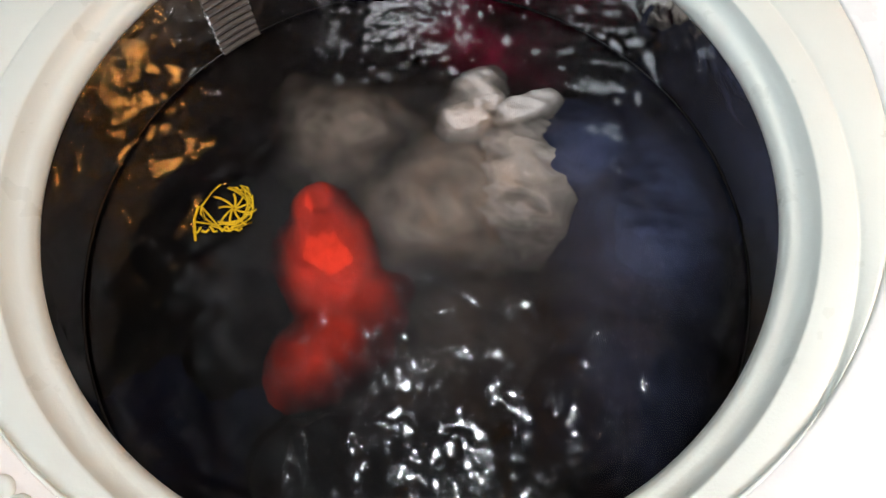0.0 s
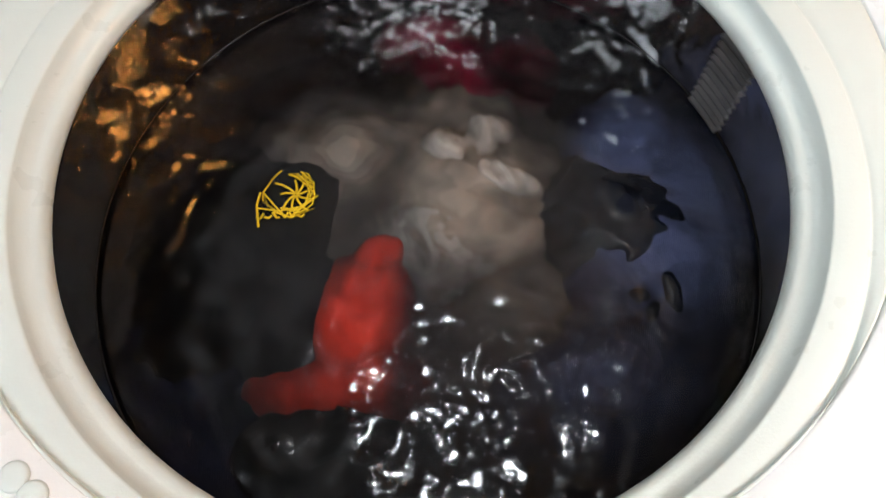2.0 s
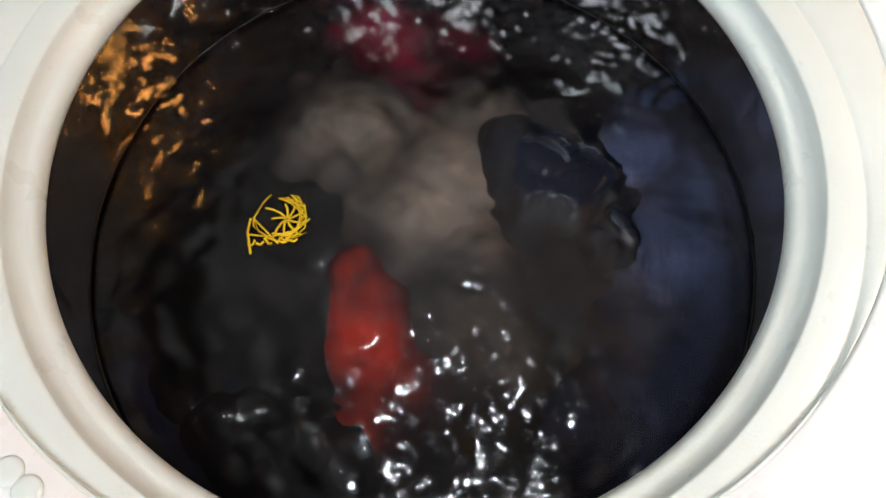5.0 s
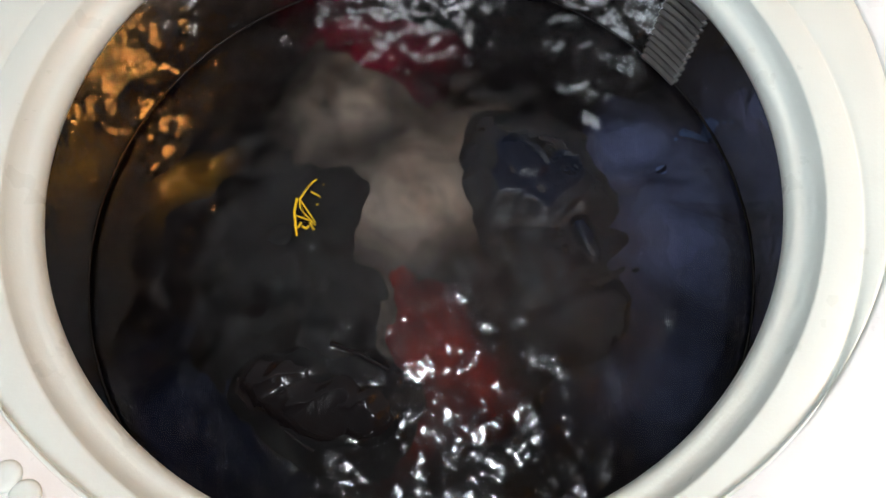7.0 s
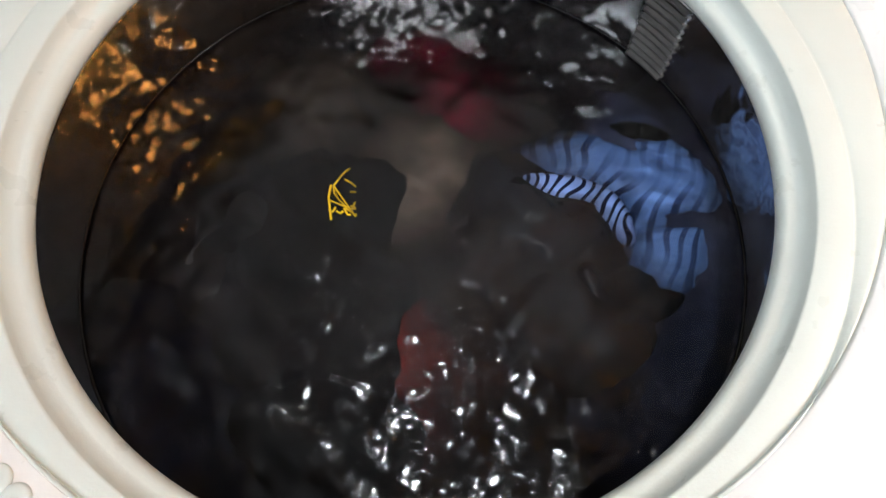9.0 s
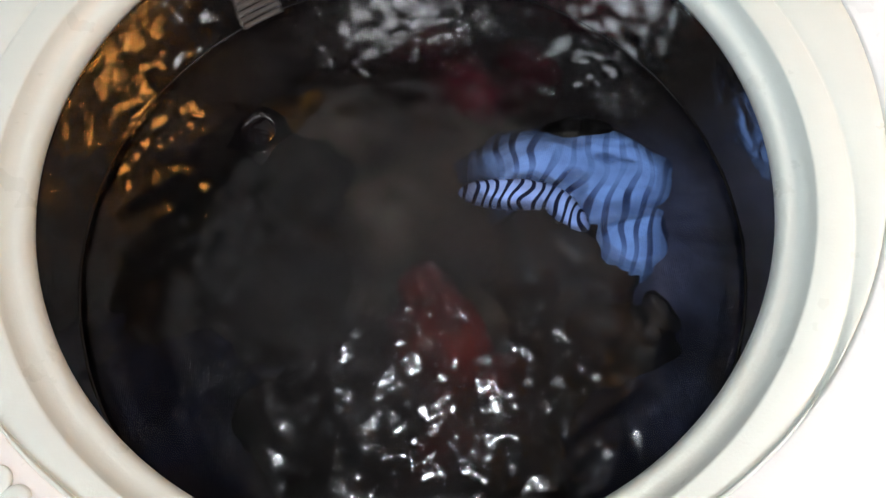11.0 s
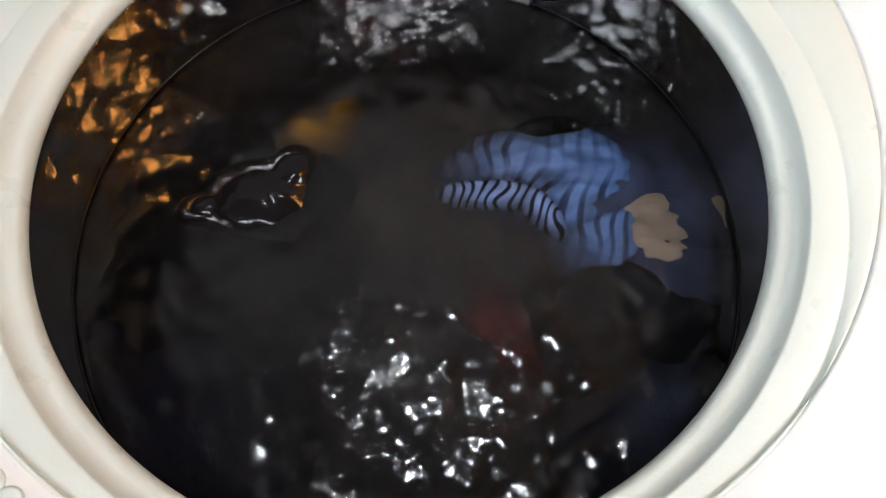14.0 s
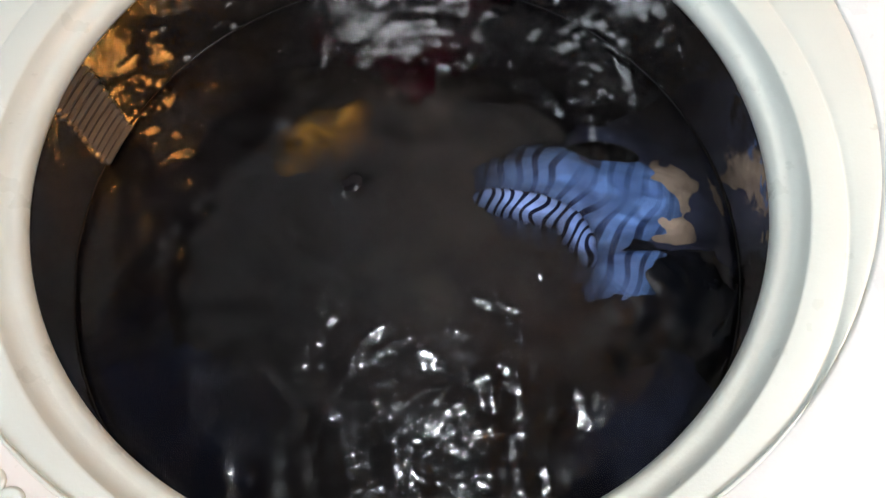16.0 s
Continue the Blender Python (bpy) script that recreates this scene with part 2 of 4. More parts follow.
def west_window():
    """The wall with the window in it; daylight comes through the opening."""
    x, w, y0, y1, z0, z1 = -1.1, 0.1, -1.05, 0.05, 0.75, 1.36
    for nm, b in (("wall_west", (x - w, x, -1.9, y0, -0.95, 1.5)), ("wall_west_far", (x - w, x, y1, 0.42, -0.95, 1.5)), ("wall_west_low", (x - w, x, y0, y1, -0.95, z0)), ("wall_west_top", (x - w, x, y0, y1, z1, 1.5))):
        tagged(new(nm, box(nm, *b, M_WALL)), "plain painted wall round a window", "wall", kind="structure")
    win = tagged(new("window_1"), "small white-framed window with daylight outside", "window", kind="structure")
    for b in ((y0, y0 + 0.03, z0, z1), (y1 - 0.03, y1, z0, z1), (y0 + 0.03, y1 - 0.03, z0, z0 + 0.03), (y0 + 0.03, y1 - 0.03, z1 - 0.03, z1)):
        part("frame", box("frame", x - 0.07, x - 0.03, *b, M_WHITE), win)
    sky = bpy.data.lights.new("daylight", "AREA")
    sky.shape, sky.size, sky.size_y, sky.energy, sky.color = "RECTANGLE", z1 - z0 - 0.06, y1 - y0 - 0.06, DAYLIGHT, (0.80, 0.90, 1.0)
    new("daylight", sky).matrix_world = look((x - 0.05, (y0 + y1) / 2, (z0 + z1) / 2), (x + 1, (y0 + y1) / 2, (z0 + z1) / 2))


def ceiling_light(x, y):
    lamp = tagged(new("ceiling_light"), "white glowing globe lamp hanging from the ceiling", "ceiling lamp")
    lamp.location = (x, y, 1.5)
    part("rose", lathe("rose", [(0.0001, 0.0), (0.045, 0.0), (0.042, -0.018), (0.008, -0.024), (0.0001, -0.024)], M_WHITE, 32), lamp)
    part("stem", lathe("stem", [(0.006, -0.024), (0.006, -0.106)], M_WHITE, 12), lamp)
    part("globe", lathe("globe", [(max(0.0001, 0.045 * math.sin(math.radians(k * 15))), -0.15 - 0.045 * math.cos(math.radians(k * 15))) for k in range(13)], M_LAMP, 32), lamp, "glowing white glass globe")


def tube_light(x, y, length):
    lamp = tagged(new("tube_light"), "white fluorescent tube in a slim ceiling fitting", "tube lamp")
    lamp.location = (x, y, 1.5)
    part("housing", box("housing", -length / 2 - 0.03, length / 2 + 0.03, -0.14, 0.14, -0.03, 0.0, M_WHITE, 0.006), lamp)
    part("tube", box("tube", -length / 2, length / 2, -0.13, 0.13, -0.075, -0.035, M_TUBE, 0.016), lamp, "glowing white tube")


def globe_lamp(x, y, z, mat, r, label):
    lamp = tagged(new("globe_lamp"), label, "wall lamp")
    lamp.location = (x, y, z)
    part("bracket", box("bracket", r * 0.8, EAST_X - x, -0.03, 0.03, -0.03, 0.03, M_WHITE, 0.006), lamp)
    part("globe", lathe("globe", [(max(0.0001, r * math.sin(math.radians(k * 15))), -r * math.cos(math.radians(k * 15))) for k in range(13)], mat, 32), lamp, "glowing glass globe")


# ---- the washing machine ----
def washing_machine():
    wm = tagged(new("washing_machine"), "white top-loading washing machine, open and full of water", "washing machine")
    wm.location = (0, 0, 0)
    ring = [(0.2140, -0.009), (0.1950, -0.007), (0.1908, -0.0055), (0.1898, -0.003), (0.1900, 0.0), (0.1907, 0.0022), (0.1920, 0.0040), (0.1938, 0.0050), (0.1957, 0.0054),
            (0.1976, 0.0062), (0.1996, 0.0080), (0.2013, 0.0106), (0.2022, 0.0132), (0.2026, 0.0139), (0.2034, 0.0143), (0.2100, 0.0152), (0.2178, 0.0160), (0.2187, 0.0158),
            (0.2194, 0.0153), (0.2202, 0.0159), (0.2220, 0.0168), (0.2280, 0.0184), (0.2306, 0.0186), (0.2310, 0.0180), (0.2310, -0.03)]

    def rim(a):
        """The ring's outer edge is not quite centred on the drum."""
        c, n = SEAM[0] * math.cos(a) + SEAM[1] * math.sin(a), SEAM[0] ** 2 + SEAM[1] ** 2
        return c + math.sqrt(c * c - n + SEAM[2] ** 2)

    seg, verts, faces, n = 256, [], [], len(ring)
    for i in range(seg):
        a = 2 * math.pi * i / seg
        k = (rim(a) - 0.0006 - 0.2202) / (0.2310 - 0.2202)
        for r, z in ring:
            r = r if r <= 0.2202 else 0.2202 + (r - 0.2202) * k
            verts.append((r * math.cos(a), r * math.sin(a), z))
    for i in range(seg):
        j = (i + 1) % seg
        faces += [(i * n + k, j * n + k, j * n + k + 1, i * n + k + 1) for k in range(n - 1)]
    part("tub_ring", mesh_of("tub_ring", verts, faces, M_WHITE), wm, "moulded white plastic tub ring")
    # the enamelled top, with a round hole
    seg, verts, faces = 192, [], []
    for i in range(seg):
        a = 2 * math.pi * i / seg
        c, s = math.cos(a), math.sin(a)
        k = 1 / max(abs(c) / 0.31, abs(s) / (0.36 if s > 0 else 0.34))
        q = rim(a)
        verts += [((q + 0.0006) * c, (q + 0.0006) * s, 0.004), ((q + 0.0006) * c, (q + 0.0006) * s, 0.0180), ((q + 0.0014) * c, (q + 0.0014) * s, 0.0190), ((q + 0.03) * c, (q + 0.03) * s, 0.0203), (k * c, k * s, 0.022), (k * c * 1.003, k * s * 1.003, -0.03)]
    for i in range(seg):
        j = (i + 1) % seg
        faces += [(i * 6 + k, j * 6 + k, j * 6 + k + 1, i * 6 + k + 1) for k in range(5)]
    part("top_panel", mesh_of("top_panel", verts, faces, M_PANEL), wm, "smooth white enamel top")
    for x, y in BUMPERS:
        part("bumper", lathe("bumper", [(0.0066, 0.0195), (0.0064, 0.0206), (0.0054, 0.0212), (0.0030, 0.0214), (0.0001, 0.0213)], M_WHITE, 28, (x, y)), wm, "small round lid bumper")
    for nm, b in (("front_panel", (-0.31, 0.31, -0.34, -0.33)), ("back_panel", (-0.31, 0.31, 0.35, 0.36)), ("side_panel", (-0.31, -0.30, -0.33, 0.35)), ("side_panel", (0.30, 0.31, -0.33, 0.35))):
        part(nm, box(nm, *b, -0.94, -0.031, M_PANEL, 0.002), wm)
    for x in (-0.26, 0.26):
        for y in (-0.29, 0.31):
            part("foot", lathe("foot", [(0.0001, -0.95), (0.022, -0.95), (0.022, -0.94), (0.0001, -0.94)], M_TUB, 20, (x, y)), wm)
    part("tub", lathe("tub", [(0.236, -0.012), (0.236, -0.44), (0.0001, -0.45)], M_TUB, 96), wm)
    drum = part("drum", lathe("drum", [(0.2200, -0.010), (0.2165, -0.0105), (DRUM_R, -0.0115), (DRUM_R, -0.0125), (DRUM_R, -0.016), (DRUM_R, -0.11), (DRUM_R, -0.34), (DRUM_R, -0.35), (0.18, -0.40), (0.0001, -0.41)], M_STEEL, 192), wm, "wet stainless steel drum")
    # dark bead added to draw the line where the water meets the drum
    bead = [(DRUM_R - 0.0001, WATER_Z + 0.0034), (DRUM_R - 0.0009, WATER_Z + 0.0030), (DRUM_R - 0.0009, WATER_Z + 0.0022), (DRUM_R - 0.0001, WATER_Z + 0.0018)]
    part("waterline_bead", lathe("waterline_bead", bead, M_WATERLINE, 192), drum, "added dark bead marking the waterline round the drum")
    # the column of slats over the lint filter
    for i in range(11):
        z = -0.037 - i * 0.0066
        a = [math.radians(-4.2 + 8.4 * k / 8) for k in range(9)]
        verts, faces = [], []
        for w in a:
            for r, dz in ((DRUM_R - 0.0006, 0.0015), (DRUM_R - 0.0034, 0.0008), (DRUM_R - 0.0034, -0.0008), (DRUM_R - 0.0006, -0.0015)):
                verts.append((r * math.cos(w), r * math.sin(w), z + dz))
        for k in range(8):
            faces += [(k * 4 + m, k * 4 + m + 1, k * 4 + 5 + m, k * 4 + 4 + m) for m in range(3)]
        faces += [(0, 3, 2, 1), (32, 33, 34, 35)]
        part("filter_slat", mesh_of("filter_slat", verts, faces, M_SLAT, False), drum, "bright slat of the lint filter" if i == 0 else "")
    return wm, drum


# ---- the wash water ----
def disc(name, mat, radius, waves, size, seed, step):
    """A round sheet of waves."""
    n = int(radius / step)
    verts, faces = [], []
    idx = {}
    for i in range(-n - 1, n + 2):
        for j in range(-n - 1, n + 2):
            x, y = i * step, j * step
            r = math.hypot(x, y)
            if r > radius + step:
                continue
            if r > radius:
                x, y = x * radius / r, y * radius / r
            w = min(1.0, (radius - min(r, radius)) / 0.02 + 0.15)
            warp = 0.3 * noise.noise((x / size * 0.4, y / size * 0.4, seed + 9))
            z = waves * w * fbm(x / size + warp, y / size - warp, seed, 2) if waves else 0.0
            idx[i, j] = len(verts)
            verts.append((x, y, z))
    for (i, j), a in idx.items():
        q = [idx.get((i + 1, j)), idx.get((i + 1, j + 1)), idx.get((i, j + 1))]
        if None not in q:
            faces.append((a, *q))
    return mesh_of(name, verts, faces, mat)


def water():
    top = tagged(new("water", disc("water", M_SKIN, DRUM_R - 0.0005, 0.0014, 0.026, 3.0, 0.0015)), "choppy grey-brown soapy wash water", "water", kind="structure")
    top.location = (0, 0, WATER_Z)
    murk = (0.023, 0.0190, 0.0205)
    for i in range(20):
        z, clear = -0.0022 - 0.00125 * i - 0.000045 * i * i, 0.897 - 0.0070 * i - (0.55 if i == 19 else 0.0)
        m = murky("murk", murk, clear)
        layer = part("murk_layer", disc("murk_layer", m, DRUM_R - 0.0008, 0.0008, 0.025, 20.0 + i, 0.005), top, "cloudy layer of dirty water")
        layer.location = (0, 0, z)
    return top


# ---- the laundry ----
def laundry():
    g = {}

    def thing(key, name, me, label, category):
        g[key] = tagged(new(name, me), label, category)

    thing("red", "red_sweatshirt", drape("red_sweatshirt", M_RED, ((0, 0, 0.062, 0.042, 103, 0.0, 3.2), (-0.012, 0.036, 0.026, 0.020, 60, 0.001, 3.5), (-0.006, -0.066, 0.052, 0.034, 45, -0.0025, 2.2), (0.026, -0.032, 0.046, 0.040, -40, -0.004, 1.7)), 0.022, 1.3, 0.0032, 0.020, 3.2, 20, 0.6, 0.16),
          "bright red fleece garment soaking in the water", "garment")
    thing("taupe", "taupe_shirt", drape("taupe_shirt", M_TAUPE, ((-0.047, 0.058, 0.070, 0.062, 0, -0.001, 2.2), (0.02, 0.0, 0.100, 0.088, 60, -0.001, 2.2), (0.02, -0.085, 0.085, 0.065, 0, -0.009, 2)), 0.024, 4.1, 0.0034, 0.022, 2.5, 50, 0.5, 0.3),
          "taupe grey jersey garment under murky water", "garment")
    thing("pale", "pale_shirt", drape("pale_shirt", M_PALE, ((-0.012, 0.018, 0.040, 0.026, 60, 0.0015, 4), (0.026, 0.012, 0.034, 0.014, 20, 0.002, 4), (0.02, -0.040, 0.068, 0.050, 75, -0.002, 2.5)), 0.014, 7.7, 0.0055, 0.018, 2.5, 60, 0.8),
          "pale grey cotton garment folded into petals", "garment")
    thing("magenta", "magenta_top", drape("magenta_top", M_MAGENTA, ((0, 0, 0.072, 0.046, -55, 0, 1.6), (-0.02, 0.03, 0.046, 0.034, 0, -0.001, 1.6), (0.03, 0.01, 0.05, 0.03, 20, -0.003, 1.6)), 0.018, 9.2, 0.003, 0.022, 2.0, -55, 0.4, 0.3),
          "magenta cotton garment under the water", "garment")
    thing("black", "black_trousers", drape("black_trousers", M_INK, ((0, 0, 0.096, 0.066, -20, 0, 3.6), (0.030, -0.045, 0.060, 0.045, -40, -0.003, 2.2), (-0.01, 0.012, 0.046, 0.030, -30, 0.002, 3), (0.038, -0.036, 0.032, 0.014, -55, 0.002, 3)), 0.030, 12.4, 0.0034, 0.022, 1.8, -35, 0.5, 0.22),
          "wet black garment bulging at the surface", "garment")
    g["leg"] = part("leg", drape("leg", M_INK, ((0, 0, 0.085, 0.052, -50, 0, 2.2), (0.035, 0.02, 0.05, 0.035, 10, -0.001, 2.2)), 0.028, 52.3, 0.004, 0.03, 2.0, -50, 0.4, 0.25, step=0.0024), g["black"], "trailing leg of the trousers")
    thing("navy", "navy_trousers", drape("navy_trousers", M_DENIM, ((0, 0, 0.125, 0.075, 80, 0, 2.5), (-0.035, 0.06, 0.05, 0.05, 0, 0.001, 3), (-0.025, -0.105, 0.085, 0.055, 50, -0.002, 2.2)), 0.018, 15.8, 0.004, 0.03, 2.5, 80, 0.3, step=0.0026),
          "dark blue cotton garment under the water", "garment")
    thing("striped", "striped_shirt", drape("striped_shirt", M_STRIPE, ((-0.006, 0.006, 0.074, 0.044, 10, 0, 3.0), (0.046, -0.026, 0.058, 0.046, -58, 0.0005, 2.8), (0.030, 0.008, 0.056, 0.050, -20, 0.0015, 3.2)), 0.020, 18.9, 0.0060, 0.022, 2.2, 110, 0.5, 0.2),
          "blue jersey shirt with dark stripes", "shirt")
    sleeve = part("sleeve", drape("sleeve", M_SLEEVE, ((0, 0, 0.040, 0.012, 10, 0, 3), (0.034, -0.004, 0.026, 0.011, -42, 0, 2.5)), 0.010, 40.3, 0.0025, 0.012, 2.0, 100, 0.5, step=0.0012), g["striped"], "finely striped rolled sleeve")
    sleeve.location = (-0.029, -0.020, 0.0035)
    collar = part("collar", drape("collar", M_SHIRT, ((0, 0, 0.028, 0.011, 12, 0, 4),), 0.008, 47.7, 0.0025, 0.012, 2.0, 10, 0.5, step=0.0012), g["striped"], "black lining of the neck opening")
    collar.location = (0.006, 0.042, 0.0005)
    thing("beige", "beige_top", drape("beige_top", M_BEIGE, ((0, 0, 0.056, 0.032, 85, 0, 2.6), (0.048, 0.010, 0.050, 0.026, 85, -0.004, 2)), 0.013, 21.5, 0.0034, 0.018, 1.8, 70, 0.5, 0.32),
          "beige cotton garment floating near the drum", "garment")
    thing("mustard", "mustard_top", drape("mustard_top", M_MUSTARD, ((0, 0, 0.046, 0.028, 15, 0, 1.8), (0.020, 0.010, 0.026, 0.016, 50, 0.002, 2.0), (-0.02, -0.028, 0.036, 0.028, 50, -0.006, 1.6)), 0.020, 24.2, 0.0052, 0.018, 1.8, 60, 0.6, 0.32),
          "mustard yellow cotton garment under the water", "garment")
    thing("shirt", "black_shirt", drape("black_shirt", M_SHIRT, ((-0.02, -0.01, 0.120, 0.082, 80, 0, 3.2), (0.025, 0.03, 0.055, 0.045, 60, 0.0, 3.5), (0.02, -0.05, 0.080, 0.055, 70, -0.002, 2.4), (-0.05, 0.02, 0.07, 0.04, 130, -0.003, 2.4)), 0.034, 27.6, 0.0022, 0.04, 1.5, 30, 0.4, 0.30, step=0.0024),
          "black cotton shirt with a yellow print", "shirt")
    thing("deep", "dark_trousers", drape("dark_trousers", M_NAVY, ((0, 0, 0.095, 0.070, -30, 0, 4),), 0.020, 31.1, 0.005, 0.03, 2.5, -40, 0.3, step=0.0026),
          "blue-black cotton garment deep in the water", "garment")
    thing("bulge", "black_jacket", drape("black_jacket", M_BLACK, ((0, 0, 0.068, 0.046, -15, 0, 3.5), (-0.035, 0.01, 0.036, 0.028, 40, 0.001, 3), (0.03, -0.01, 0.036, 0.034, 0, 0.001, 3)), 0.024, 34.9, 0.0045, 0.040, 1.8, -45, 0.6, 0.12),
          "glossy wet black garment ballooning out of the water", "garment")
    thing("sock", "black_cloth", drape("black_cloth", M_BLACK, ((0, 0, 0.048, 0.034, 15, 0, 3.5), (0.022, 0.016, 0.028, 0.022, 60, 0.0003, 3.5), (-0.034, -0.008, 0.022, 0.016, 10, -0.001, 3)), 0.016, 44.2, 0.0022, 0.030, 2.0, 40, 0.6, 0.14),
          "small wet black cloth poking out of the water", "cloth")
    # corded edges of the black jacket
    for pts in (((-0.066, 0.018), (-0.046, -0.006), (-0.022, -0.030), (0.000, -0.046)), ((0.010, 0.044), (0.034, 0.034), (0.062, 0.016))):
        path = []
        for (xa, ya), (xb, yb) in zip(pts, pts[1:]):
            for k in range(8):
                x, y = 0.74 * (xa + (xb - xa) * k / 8), 0.74 * (ya + (yb - ya) * k / 8)
                path.append((x, y, -0.0032 + 0.0014 * noise.noise((x * 70, y * 70, 4))))
        v, f = tube(path, 0.0019, 8, 0.8)
        part("piping", mesh_of("piping", v, f, M_BLACK), g["bulge"], "corded edge of wet black cloth")
    # the yellow print: a wheel of strokes over a row of bars
    verts, faces = [], []

    def stroke(path, r):
        v, f = tube([(x, y, 0.0022 + 0.0006 * noise.noise((x * 60, y * 60, 1))) for x, y in path], r)
        k = len(verts)
        verts.extend(v), faces.extend(tuple(i + k for i in q) for q in f)

    rnd = random.Random(5)
    for k in range(5):
        r0, sq, off = rnd.uniform(0.012, 0.019), rnd.uniform(0.8, 1.05), rnd.uniform(0, 6)
        stroke([(0.004 + r0 * math.cos(a + off) * (1 + 0.12 * math.sin(3 * a + k)), 0.005 + sq * r0 * math.sin(a + off)) for a in [rnd.uniform(2.0, 4.2) * i / 14 for i in range(15)]], 0.0007)
    for k in range(9):
        a = math.radians(k * 40 + rnd.uniform(-10, 10))
        r1 = rnd.uniform(0.010, 0.017)
        stroke([(0.006 + r1 * u * math.cos(a + 0.4 * u), 0.003 + r1 * u * math.sin(a + 0.4 * u)) for u in (0.05, 0.35, 0.7, 1)], 0.0008)
    stroke([(-0.018, 0.006), (-0.020, -0.004), (-0.018, -0.020)], 0.0009)
    for k in range(6):
        x = -0.018 + k * 0.0055
        stroke([(x - 0.002, -0.011 + rnd.uniform(-0.002, 0.002)), (x + 0.001, -0.014), (x + 0.003, -0.012 + rnd.uniform(-0.002, 0.002))], 0.0009)
    stroke([(-0.020, -0.006), (-0.004, -0.009), (0.012, -0.006)], 0.0007)
    pr = part("print", mesh_of("print", verts, faces, M_YELLOW), g["shirt"], "yellow line-drawn emblem")
    pr.location = (0.022, 0.030, 0.001)
    g["print"] = pr
    return g


room()
west_window()
ceiling_light(0.04, 0.03)
tube_light(-0.05, -1.15, 0.85)
# unseen fill globe and arm, added to brighten the washer's right side
globe_lamp(0.42, -0.20, 0.28, M_FILL, 0.040, "added white fill globe on an arm, brightening the right side")
globe_lamp(1.25, 0.05, 1.20, M_WARM, 0.17, "warm orange glowing wall lamp")
machine, drum = washing_machine()
wash = water()
clothes = laundry()


